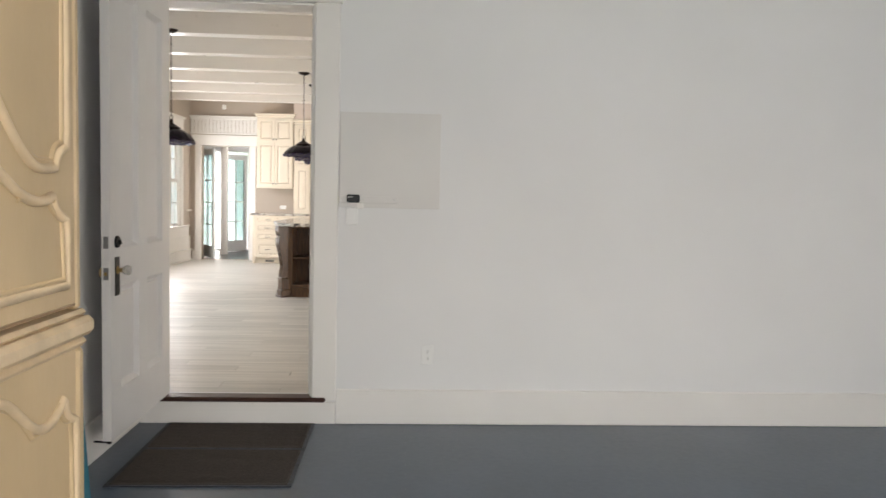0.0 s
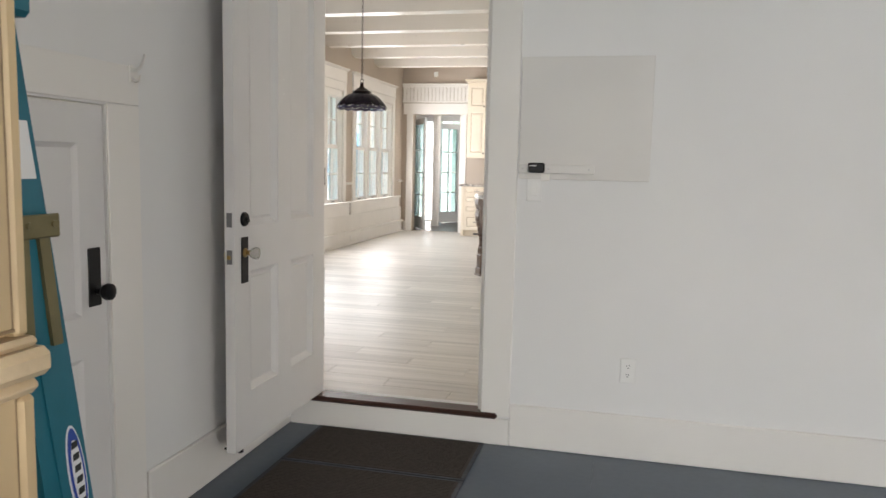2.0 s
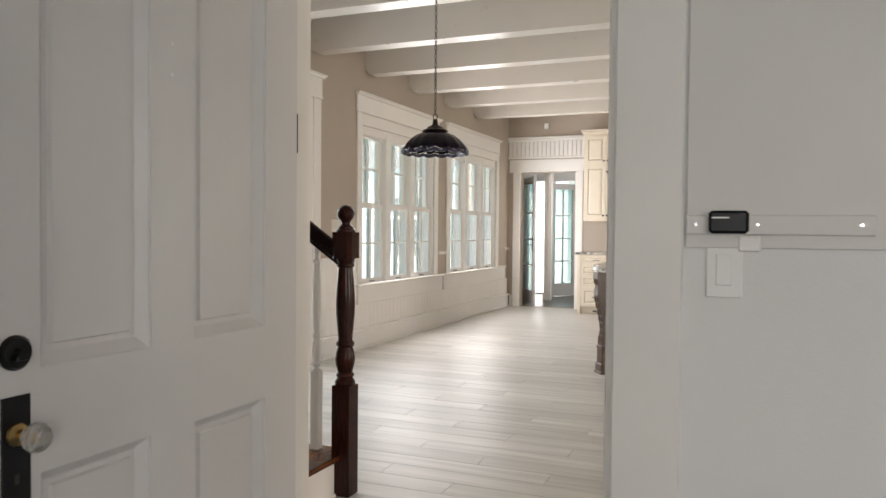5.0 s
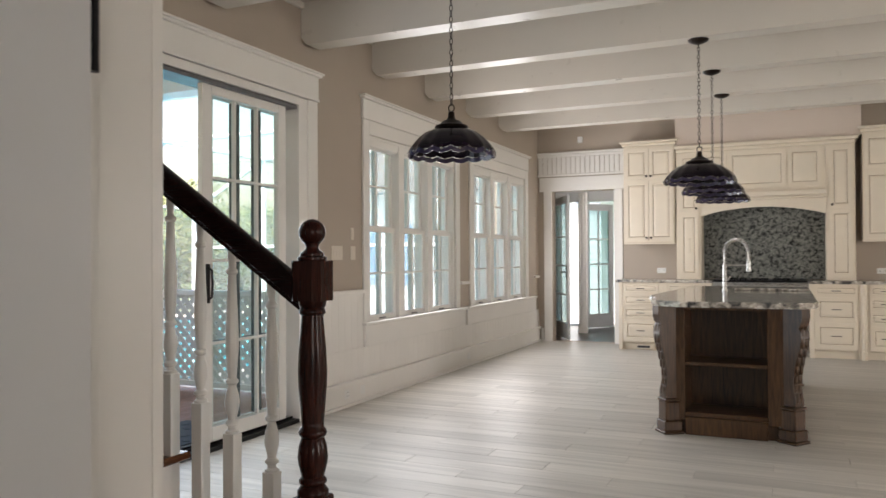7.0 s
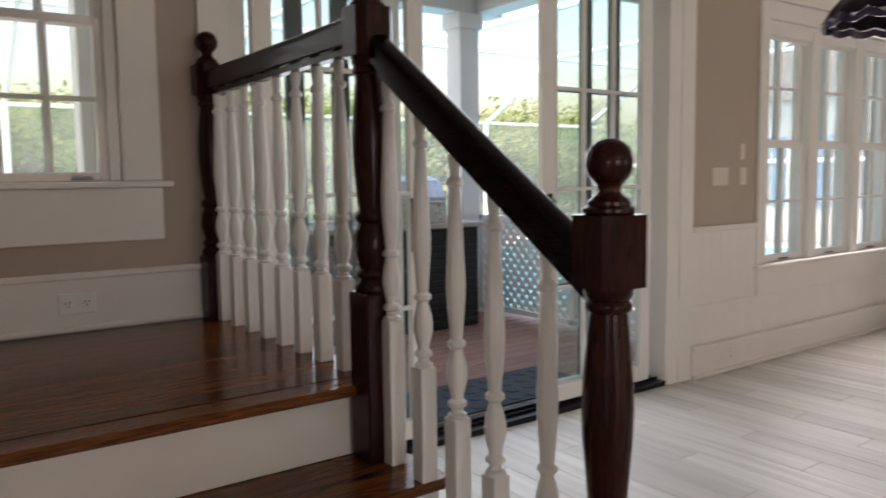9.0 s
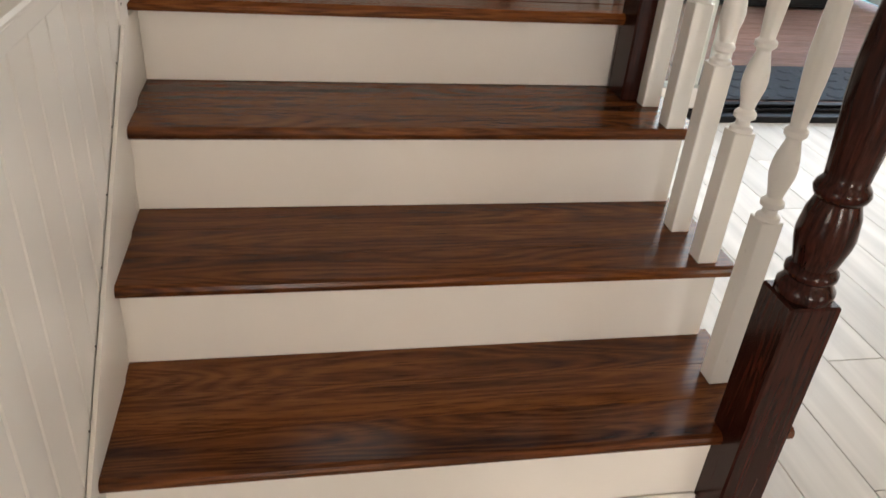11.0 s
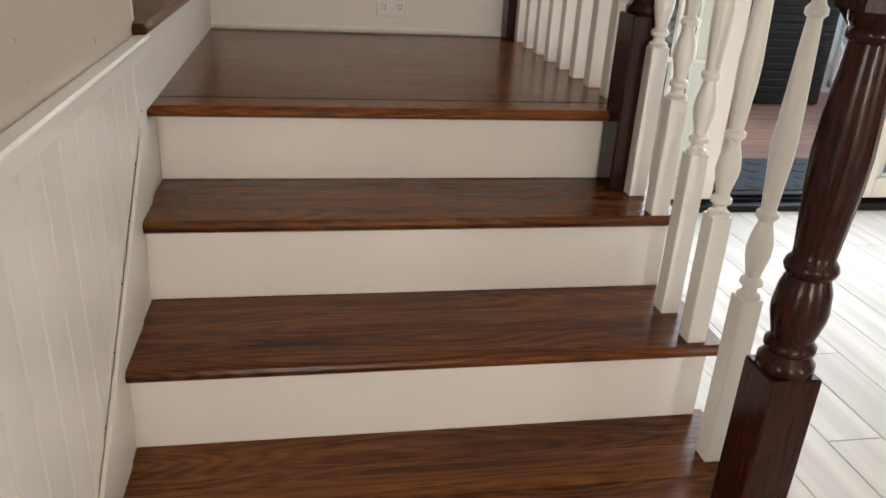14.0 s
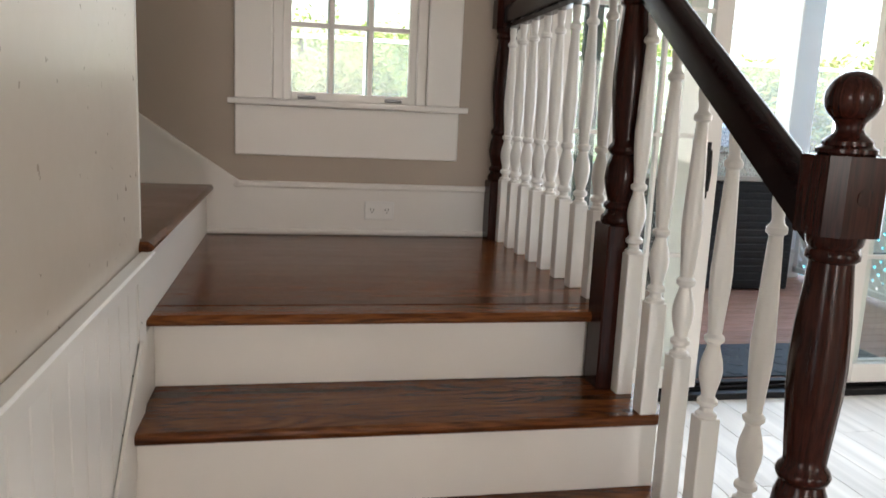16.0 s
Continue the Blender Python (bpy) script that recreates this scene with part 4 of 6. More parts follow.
smooth(part("knob_collar", lathe([(.020, 0), (.019, .004), (.010, .008), (.010, .018), (.013, .022), (.011, .026)], (LX1 + 0.005, 4.765, 0.880), 18, "x"), M_BRASS, kn, "brass collar"))
part("keyhole", one(LX1 + 0.0045, 4.761, 0.795, LX1 + 0.0056, 4.769, 0.812, 0.0002), M_SLOT, door)
smooth(part("rear_knob", lathe([(.010, -.03), (.024, -.028), (.027, -.016), (.022, -.004), (.010, 0)], (LX0, 4.75, 0.868), 16, "x"), M_BRASS, door, "dull brass knob"))
smooth(part("deadbolt", lathe([(.030, 0), (.030, .006), (.025, .012), (.010, .013), (.008, .022)], (LX1, 4.764, 1.018), 24, "x"), M_BLACK, door, "black deadbolt rose"))
part("thumb_turn", one(LX1 + 0.013, 4.752, 1.006, LX1 + 0.024, 4.776, 1.014, 0.002), M_BLACK, door)
for z in (0.868, 1.018):
    part("latch_plate", one(LX0 + 0.009, LY0 - 0.002, z - 0.029, LX1 - 0.009, LY0 + 0.001, z + 0.029, 0.001), M_ZINC, door, "grey metal latch plate")
for z in (0.30, 1.49, 2.15):
    part("hinge", boxes([(LX0 - 0.016, LY1 - 0.002, z - 0.05, LX1 - 0.004, LY1 + 0.004, z + 0.05)], 0.001), M_BLACK, door)
    part("hinge_knuckle", lathe([(.006, -.052), (.006, .052)], (LX1 - 0.014, LY1 + 0.016, z), 10), M_BLACK, door)
part("latch_tongue", one(LX0 + 0.014, LY0 - 0.012, 0.860, LX1 - 0.014, LY0 - 0.001, 0.876, 0.002), M_BRASS, door, "brass latch tongue")
for z in (1.555, 1.62):
    part("screw_cover", lathe([(.004, 0), (.003, .002)], (LX1, 5.135, z), 8, "x"), M_PLASTIC, door)
setting("door_strike", one(DX1 - 0.018, YA + 0.012, 0.83, DX1 - 0.0155, YA + 0.04, 0.90, 0.001), M_BLACK, "dark strike plate on the jamb", "strike plate")

# ---- kitchen ----


def raised(bm, x0, x1, z0, z1, y, t=0.020):
    """A raised panel front in the plane y, its face towards -y."""
    steps = ((0, 0), (0, t), (0.045, t), (0.052, t - 0.008), (0.060, t - 0.008), (0.082, t - 0.001))
    m = min(x1 - x0, z1 - z0)
    k = min(1.0, m / 0.22)
    loops = []
    for i, d in steps:
        i *= k
        loops.append([bm.verts.new((x, y - d, z)) for x, z in ((x0 + i, z0 + i), (x1 - i, z0 + i), (x1 - i, z1 - i), (x0 + i, z1 - i))])
    for a, b in zip(loops, loops[1:]):
        for j in range(4):
            bm.faces.new((a[j], a[(j + 1) % 4], b[(j + 1) % 4], b[j]))
    bm.faces.new(loops[-1])
    bmesh.ops.recalc_face_normals(bm, faces=bm.faces)
    return bm


def knob(x, y, z, parent):
    smooth(part("knob", lathe([(.006, 0), (.006, -.012), (.014, -.016), (.015, -.024), (.009, -.029)], (x, y, z), 12, "y"), M_BRONZE, parent, "dark bronze knob"))


def front(unit, name, x0, x1, z0, z1, y, hw=None):
    f = part(name, raised(bmesh.new(), x0, x1, z0, z1, y), M_CREAM, unit)
    # brown glaze line in the panel's groove
    k = min(1.0, min(x1 - x0, z1 - z0) / 0.22)
    a, b, g = 0.053 * k, 0.059 * k, y - 0.0126
    part("glaze_line", boxes([(x0 + a, g, z0 + a, x1 - a, g + 0.002, z0 + b), (x0 + a, g, z1 - b, x1 - a, g + 0.002, z1 - a), (x0 + a, g, z0 + b, x0 + b, g + 0.002, z1 - b), (x1 - b, g, z0 + b, x1 - a, g + 0.002, z1 - b)]), M_GLAZE, f)
    if hw == "pull":
        c, z = (x0 + x1) / 2, (z0 + z1) / 2
        part("pull", tube([(c - 0.05, y - 0.02, z), (c - 0.046, y - 0.042, z), (c + 0.046, y - 0.042, z), (c + 0.05, y - 0.02, z)], 0.0045, 6), M_BRONZE, f, "dark bronze bar pull")
    elif hw:
        knob(hw[0], y - 0.02, hw[1], f)
    return f


def cabinet(name, x0, x1, y0, z0, z1, label, back=YF, base=False):
    c = thing(name, ((x0 + x1) / 2, (y0 + back) / 2, z0), label, "cabinet", "kitchen cabinets")
    part("body", boxes([(x0 + 0.001, y0, z0 + (0.10 if base else 0), x1 - 0.001, back - 0.002, z1)] + ([(x0 + 0.02, y0 + 0.06, z0, x1 - 0.02, back - 0.01, z0 + 0.099), (x0, y0 - 0.012, z0, x0 + 0.05, y0 + 0.05, z1), (x1 - 0.05, y0 - 0.012, z0, x1, y0 + 0.05, z1)] if base else []), 0.003), M_CREAM, c)
    return c


CY = 15.02     # face of the base cabinets
UY = 15.28     # face of the wall cabinets
# left base: four drawers
c = cabinet("base_cabinet", -2.66, -2.10, CY, 0.0, 0.885, "cream glazed base cabinet with four drawers", base=True)
for z0, z1 in ((0.745, 0.865), (0.58, 0.73), (0.41, 0.565), (0.12, 0.395)):
    front(c, "drawer", -2.60, -2.16, z0, z1, CY, "pull")
part("floor_vent", one(-2.48, CY + 0.03, 0.012, -2.22, CY + 0.055, 0.075, 0.003), M_CREAM, c)
part("vent_slot", one(-2.43, CY + 0.026, 0.03, -2.27, CY + 0.031, 0.058, 0.001), M_SLOT, c)
for x0, x1 in ((-2.10, -1.50), (0.62, 1.4), (1.4, 2.3)):
    c = cabinet("base_cabinet", x0, x1, CY, 0.0, 0.885, "cream glazed base cabinet", base=True)
    for z0, z1 in ((0.745, 0.865), (0.44, 0.73), (0.12, 0.425)):
        front(c, "drawer", x0 + 0.06, x1 - 0.06, z0, z1, CY, "pull")
c = cabinet("base_cabinet", -0.40, 0.17, CY, 0.0, 0.885, "cream glazed base cabinet with three drawers", base=True)
for z0, z1 in ((0.745, 0.865), (0.44, 0.73), (0.12, 0.425)):
    front(c, "drawer", -0.34, 0.11, z0, z1, CY, "pull")
c = cabinet("base_cabinet", 0.17, 0.62, CY, 0.0, 0.885, "cream glazed base cabinet beside a turned post", base=True)
for z0, z1 in ((0.745, 0.865), (0.58, 0.73), (0.41, 0.565), (0.12, 0.395)):
    front(c, "drawer", 0.23, 0.56, z0, z1, CY, "pull")
part("post", lathe([(.03, 0), (.03, .1), (.02, .12), (.026, .5), (.02, .75), (.03, .78), (.03, .88)], (0.17, CY - 0.03, 0.0), 14), M_CREAM, c)
tagged(part("countertop", boxes([(-2.70, CY - 0.04, 0.885, -1.49, YF - 0.003, 0.92), (-0.41, CY - 0.04, 0.885, 2.3, YF - 0.003, 0.92)], 0.006), M_GRANITE, None), "pale speckled granite countertop", "countertop")
# range between
rg = thing("range_cooker", (-0.95, 15.3, 0.0), "steel range cooker under the hood", "range cooker")
part("body", boxes([(-1.49, CY + 0.0, 0.02, -0.41, YF - 0.05, 0.90)], 0.006), M_STEEL, rg)
part("hob", one(-1.48, CY - 0.01, 0.90, -0.42, YF - 0.06, 0.925, 0.004), M_BLACK, rg)
part("front_rail", tube([(-1.45, CY - 0.05, 0.86), (-0.45, CY - 0.05, 0.86)], 0.012), M_STEEL, rg)
for x in (-1.2, -0.95, -0.7):
    part("burner_grate", boxes([(x - 0.1, 15.15, 0.925, x + 0.1, 15.17, 0.94), (x - 0.1, 15.35, 0.925, x + 0.1, 15.37, 0.94), (x - 0.01, 15.12, 0.925, x + 0.01, 15.42, 0.942)], 0.002), M_BLACK, rg)
part("oven_door", one(-1.40, CY - 0.012, 0.15, -0.5, CY, 0.72, 0.004), M_STEEL, rg)
# upper cabinets
for x0, x1, lab in ((-2.64, -1.97, "cream glazed two tier wall cabinet with knobs"), (0.19, 0.86, "cream glazed two tier wall cabinet with knobs"), (0.86, 1.53, "cream glazed two tier wall cabinet with knobs")):
    c = cabinet("wall_cabinet", x0, x1, UY, 1.41, 2.70, lab)
    mid = (x0 + x1) / 2
    for a, b, s in ((x0 + 0.02, mid - 0.004, 1), (mid + 0.004, x1 - 0.02, -1)):
        kx = (b - 0.025) if s > 0 else (a + 0.025)
        front(c, "door", a, b, 1.43, 2.225, UY, (kx, 1.47))
        front(c, "top_door", a, b, 2.255, 2.665, UY, (kx, 2.29))
    part("crown", boxes([(x0 - 0.02, UY - 0.03, 2.70, x1 + 0.02, YF - 0.004, 2.735), (x0 - 0.045, UY - 0.06, 2.735, x1 + 0.045, YF - 0.004, 2.765)], 0.008), M_CREAM, c)
    part("light_rail", one(x0, UY - 0.012, 1.385, x1, UY + 0.03, 1.41, 0.004), M_CREAM, c)
# hood surround
hs = thing("range_hood", (-0.92, 15.4, 0.92), "cream mantel hood with arched front and spice columns", "range hood")
part("column", boxes([(-1.955, UY, 0.921, -1.645, YF - 0.003, 2.575)], 0.003), M_CREAM, hs)
part("column", boxes([(-0.20, UY, 0.921, 0.115, YF - 0.003, 2.575)], 0.003), M_CREAM, hs)
part("hood_body", boxes([(-1.644, UY, 2.06, -0.201, YF - 0.003, 2.575)], 0.003), M_CREAM, hs)
arch = [(-1.644, 2.06), (-1.644, 1.735)] + [(-1.644 + 1.443 * i / 16, 1.735 + 0.105 * math.sin(math.pi * i / 16) ** 0.8) for i in range(1, 16)] + [(-0.201, 1.735), (-0.201, 2.06)]
part("arched_valance", prism(arch, "y", UY - 0.005, UY + 0.05), M_CREAM, hs)
part("mantel_shelf", boxes([(-1.66, UY - 0.10, 1.965, -0.185, UY - 0.004, 2.03), (-1.66, UY - 0.07, 1.93, -0.185, UY - 0.006, 1.964)], 0.010), M_CREAM, hs)
for a, b in ((-1.60, -1.33), (-1.31, -0.64), (-0.62, -0.245)):
    front(hs, "hood_panel", a, b, 2.08, 2.55, UY)
for a, b in ((-1.915, -1.675), (-0.165, 0.085)):
    front(hs, "spice_door", a, b, 0.96, 1.775, UY)
    front(hs, "column_door", a, b, 1.80, 2.55, UY, (b - 0.03 if a < -1 else a + 0.03, 1.84))
    c0 = (a + b) / 2
    part("carved_pull", one(c0 - 0.012, UY - 0.026, 1.25, c0 + 0.012, UY - 0.019, 1.45, 0.004), M_CREAM, hs)
part("crown", boxes([(-1.96, UY - 0.03, 2.576, 0.12, YF - 0.004, 2.62), (-1.97, UY - 0.075, 2.62, 0.15, YF - 0.004, 2.665)], 0.010), M_CREAM, hs)
setting("wall_splash", one(-1.644, YF - 0.030, 0.926, -0.201, YF - 0.002, 2.05, 0.001), M_SPLASH, "dark speckled granite backsplash", "backsplash")
setting("wall_soffit", boxes([(-1.965, UY + 0.01, 2.666, 0.185, YF, ZC)]), shader("pale soffit paint", (0.62, 0.53, 0.46), 0.55, vary=0.04, scale=1.5, bump=0.1), "pale painted soffit above the hood", "soffit")


def cover_plate(name, axis, place, w, h, label, toggles=1, sockets=False, mat=M_PLASTIC, cat="light switch"):
    """A switch or socket plate on a wall; axis is the way that it faces."""
    x, y, z = place
    t = thing(name, place, label, cat)

    def put(nm, u0, u1, v0, v1, d0, d1, m, c=0.002):
        if axis == "+x":
            return part(nm, one(x + d0, y + u0, z + v0, x + d1, y + u1, z + v1, c), m, t)
        s = -1 if axis == "-y" else 1
        return part(nm, one(x + u0, y + s * d0, z + v0, x + u1, y + s * d1, z + v1, c), m, t)
    put("plate", -w / 2, w / 2, -h / 2, h / 2, 0, 0.006, mat, 0.003)
    if sockets:
        for k in (-1, 1):
            u, v = (k * w * 0.25, 0) if w > h else (0, k * h * 0.18)
            put("socket", u - 0.016, u + 0.016, v - 0.014, v + 0.014, 0.006, 0.008, mat)
            for e in (-1, 1):
                put("slot", u + e * 0.006 - 0.0012, u + e * 0.006 + 0.0012, v - 0.001, v + 0.008, 0.008, 0.0086, M_SLOT, 0)
            put("ground_hole", u - 0.0025, u + 0.0025, v - 0.010, v - 0.006, 0.008, 0.0086, M_SLOT, 0)
    else:
        for k in range(toggles):
            u = (k - (toggles - 1) / 2) * 0.046
            put("rocker", u - 0.016, u + 0.016, -0.033, 0.033, 0.006, 0.010, mat, 0.003)
    return t


cover_plate("wall_socket", "-y", (-2.20, YF, 1.03), 0.115, 0.07, "white double wall socket above the counter", sockets=True, cat="socket")
cover_plate("wall_socket", "-y", (0.42, YF, 1.03), 0.115, 0.07, "white double wall socket above the counter", sockets=True, cat="socket")
cover_plate("light_switch", "+x", (XW, 10.20, 1.265), 0.165, 0.115, "ivory triple light switch plate", 3, mat=M_IVORY)
cover_plate("light_switch", "+x", (XW, 10.445, 1.265), 0.075, 0.115, "ivory single light switch plate", 1, mat=M_IVORY)
cover_plate("light_switch", "+x", (XW, 10.435, 1.425), 0.05, 0.10, "ivory slim dimmer plate", 1, mat=M_IVORY)
cover_plate("wall_socket", "+x", (XW + 0.022, 10.31, 0.105), 0.075, 0.075, "white wall socket in the baseboard", sockets=True, cat="socket")
cover_plate("wall_socket", "+x", (XW + 0.022, 10.56, 0.105), 0.075, 0.075, "white blank socket in the baseboard", 0, cat="socket")
cover_plate("wall_socket", "+x", (XW + 0.022, 12.9, 0.105), 0.075, 0.075, "white wall socket in the baseboard", 0, cat="socket")
cover_plate("wall_socket", "+x", (XW + 0.008, 6.435, 0.862), 0.12, 0.075, "white double socket on the landing", sockets=True, cat="socket")
cover_plate("wall_socket", "-y", (0.232, YA, 0.312), 0.072, 0.118, "white double wall socket low on the wall", sockets=True, cat="socket")
cover_plate("light_switch", "-y", (-0.238, YA, 1.154), 0.072, 0.118, "white rocker light switch beside the door", 1)
al = thing("alarm_sounder", (-3.31, YF, 2.88), "small white alarm sounder high on the wall", "alarm")
part("case", one(-3.35, YF - 0.035, 2.85, -3.28, YF, 2.94, 0.008), M_PLASTIC, al)

# far opening: casing, beaded frieze, hall behind
setting("trim_far_opening", boxes([(FD[0] - 0.12, YF - 0.02, 0.0, FD[0], YF, FD[2]), (FD[1], YF - 0.02, 0.0, FD[1] + 0.12, YF, FD[2]), (XW + 0.03, YF - 0.024, FD[2], -2.665, YF, FD[2] + 0.20)], 0.004), M_TRIM, "white casing round the hall opening", "door casing")
fz = setting("trim_frieze", boxes([(XW + 0.002, YF - 0.03, 2.385, -2.69, YF, 2.42), (XW + 0.002, YF - 0.035, 2.66, -2.69, YF, 2.70), (XW + 0.002, YF - 0.06, 2.70, -2.69, YF, 2.73)], 0.006), M_TRIM, "cream beaded frieze over the hall opening", "frieze")
wainscot(fz, "y", YF - 0.014, 0.012, [(XW + 0.01, -2.69)], 2.42, 2.66, 0.07, 0.0035)
setting("wall_hall", boxes([(-4.85, YF + 0.18, -0.2, -4.75, 18.3, 2.8), (-2.0, YF + 0.18, -0.2, -1.9, 18.3, 2.8), (-4.75, 16.62, -0.2, -4.02, 16.72, 2.8), (-4.75, YF + 0.18, -0.2, -4.15, YF + 0.28, 2.8)]), M_TAUPE, "taupe hall walls", "wall")
setting("wall_hall_end", pierced("y", 18.2, 18.35, -4.85, -1.9, -0.2, 2.8, [(-4.40, -3.97, 0.02, 2.2), (-3.85, -3.38, 0.02, 2.2)]), M_EXTWHITE, "white hall end wall with glazed doors", "wall")
setting("ceiling_hall", boxes([(-4.85, YF + 0.18, 2.6, -1.9, 18.35, 2.7)]), M_TRIM, "white hall ceiling", "ceiling")
setting("floor_hall", boxes([(-4.85, YF + 0.17, -0.2, -1.9, 18.3, 0.002)]), M_DARKFLOOR, "dark wood hall floor", "floor")
setting("trim_hall_post", boxes([(-3.68, 16.88, 0.0, -3.55, 16.98, 2.25), (-3.665, 16.868, 0.12, -3.635, 16.88, 2.2), (-3.615, 16.868, 0.12, -3.585, 16.88, 2.2), (-3.69, 16.862, 0.0, -3.54, 16.88, 0.12)], 0.006), M_TRIM, "white fluted post between the glazed hall doors", "door post")
# fill lamp added by the closed side wall to brighten the glazed doors
area_lamp("fill_hall", (-2.06, 16.6, 1.5), (-4.3, 17.2, 1.2), 1.2, 1.6, 10)
M_GREYFRAME = shader("grey painted door", (0.55, 0.57, 0.57), 0.4, vary=0.05, scale=3)


def french_leaf(name, hinge, turn, w, label, h=2.12):
    d = thing(name, (0, 0, 0), label, "glazed door", "french doors")
    rows = [(0, -0.02, 0.01, 0.09, 0.02, h), (w - 0.09, -0.02, 0.01, w, 0.02, h), (0.09, -0.02, 0.01, w - 0.09, 0.02, 0.24), (0.09, -0.02, h - 0.11, w - 0.09, 0.02, h)]
    part("leaf_frame", boxes(rows, 0.003), M_GREYFRAME, d)
    rows = [(w / 2 - 0.011, -0.014, 0.24, w / 2 + 0.011, 0.014, h - 0.11)] + [(0.09, -0.013, z - 0.011, w - 0.09, 0.013, z + 0.011) for z in (0.66, 1.09, 1.52)]
    part("muntins", boxes(rows, 0.003), M_GREYFRAME, d)
    g = part("pane", boxes([(0.09, -0.003, 0.24, w - 0.09, 0.003, h - 0.11)]), M_TEALGLASS, d)
    g.visible_shadow = False
    part("lever", tube([(w - 0.05, -0.02, 1.0), (w - 0.05, -0.065, 1.0), (w - 0.16, -0.07, 1.0)], 0.009), M_BLACK, d, "black lever handle")
    part("lever_plate", one(w - 0.07, -0.027, 0.9, w - 0.03, -0.019, 1.12, 0.003), M_BLACK, d)
    d.matrix_basis = pose(*hinge, 0, 0, turn)
    return d


french_leaf("glazed_door", (-3.99, 16.56, 0.003), -60, 0.90, "grey glazed hall door standing open")
french_leaf("glazed_door", (-3.40, 18.15, 0.003), 232, 0.62, "grey glazed door standing ajar at the hall's end")

# ---- island ----
IX0, IX1, IY0, IY1 = -1.36, -0.66, 10.42, 12.9
isl = thing("kitchen_island", (-0.98, 11.6, 0.0), "dark walnut island with carved corner legs and open shelves", "kitchen island")
SX0, SX1 = -1.275, -0.755
for nm, row in (("side_panel", (IX0, IY0, 0.10, SX0, IY1, 0.885)), ("side_panel", (SX1, IY0, 0.10, IX1, IY1, 0.885)), ("back_box", (SX0, IY0 + 0.35, 0.10, SX1, IY1, 0.885)), ("top_rail", (SX0, IY0, 0.855, SX1, IY0 + 0.35, 0.885)), ("base", (IX0 + 0.03, IY0 + 0.03, 0.0, IX1 - 0.03, IY1, 0.099))):
    part(nm, boxes([row], 0.004), M_ISLAND, isl)
part("shelf", one(SX0, IY0 + 0.004, 0.475, SX1, IY0 + 0.35, 0.50, 0.003), M_ISLAND, isl)
part("bottom_shelf", one(SX0, IY0 + 0.002, 0.125, SX1, IY0 + 0.35, 0.155, 0.003), M_ISLAND, isl)
part("plinth", one(SX0, IY0 - 0.004, 0.0, SX1, IY0 + 0.03, 0.122, 0.003), M_ISLAND, isl)


def island_leg(cx, cy, turn):
    m = Matrix.Translation((cx, cy, 0)) @ Matrix.Rotation(radians(turn), 4, "Z")
    foot = boxes([(-0.075, -0.075, 0.0, 0.075, 0.075, 0.02), (-0.065, -0.065, 0.02, 0.065, 0.065, 0.09), (-0.055, -0.055, 0.09, 0.055, 0.055, 0.22), (-0.062, -0.062, 0.22, 0.062, 0.062, 0.24)], 0.006)
    foot.transform(m)
    leg = part("corner_leg", foot, M_ISLAND, isl)
    # carved scroll bracket above the foot: outline in (u, z), pushed across
    out = [(-.05, .245), (-.052, .29), (-.040, .33), (-.034, .38), (-.040, .45), (-.058, .54), (-.082, .62), (-.095, .69), (-.09, .735), (-.075, .755), (-.09, .78), (-.10, .82), (-.10, .88), (.05, .88), (.05, .245)]
    bm = prism(out, "y", -0.045, 0.045)
    bm.transform(m)
    br = part("scroll_bracket", bm, M_ISLAND, leg)
    bm = bmesh.new()
    for i, (z, r, d) in enumerate(((.30, .022, -.05), (.36, .016, -.038), (.42, .018, -.042), (.48, .02, -.052), (.54, .022, -.063), (.60, .023, -.078), (.66, .025, -.09), (.72, .03, -.085))):
        for v in (-0.02, 0.02):
            bmesh.ops.create_icosphere(bm, subdivisions=2, radius=r, matrix=Matrix.Translation((d, v, z)) @ Matrix.Diagonal((0.32, 0.8, 1.6, 1)))
    bm.transform(m)
    smooth(part("carved_leaf", bm, M_ISLAND, leg), 60)


island_leg(-1.385, 10.44, 35)
island_leg(-0.605, 10.44, 145)
island_leg(-0.60, 12.85, 215)
top = [(-1.55, 10.75), (-1.60, 10.95), (-1.58, 11.3), (-1.50, 12.95), (-0.45, 12.95), (-0.45, 10.40), (-0.48, 10.28), (-0.56, 10.22), (-1.28, 10.20), (-1.42, 10.26), (-1.50, 10.42), (-1.50, 10.62)]
bm = prism(top, "z", 0.886, 0.925)
bmesh.ops.bevel(bm, geom=[e for e in bm.edges if abs(e.verts[0].co.z - e.verts[1].co.z) < 1e-4], offset=0.008, segments=2, affect="EDGES")
part("granite_top", bm, M_GRANITE, isl, "pale speckled granite top")
part("raised_ledge", one(-1.05, 12.0, 0.926, -0.46, 12.2, 0.945, 0.006), M_GRANITE, isl, "granite ledge behind the sink")
# sprung faucet
fa = thing("kitchen_faucet", (-1.12, 11.89, 0.925), "chrome pull down faucet with a sprung neck", "faucet")
fx, fy = -1.12, 11.89
part("base", lathe([(.026, 0), (.026, .012), (.019, .018), (.017, .20), (.020, .205), (.020, .22)], (fx, fy, 0.925), 16), M_STEEL, fa)
arc = [(fx, fy, 1.14), (fx, fy, 1.26)] + [(fx + 0.095 - 0.095 * math.cos(a), fy, 1.26 + 0.105 * math.sin(a)) for a in [math.pi * i / 10 for i in range(1, 11)]] + [(fx + 0.19, fy, 1.20)]
smooth(part("neck", tube(arc, 0.009, 8), M_STEEL, fa), 60)
coil = []
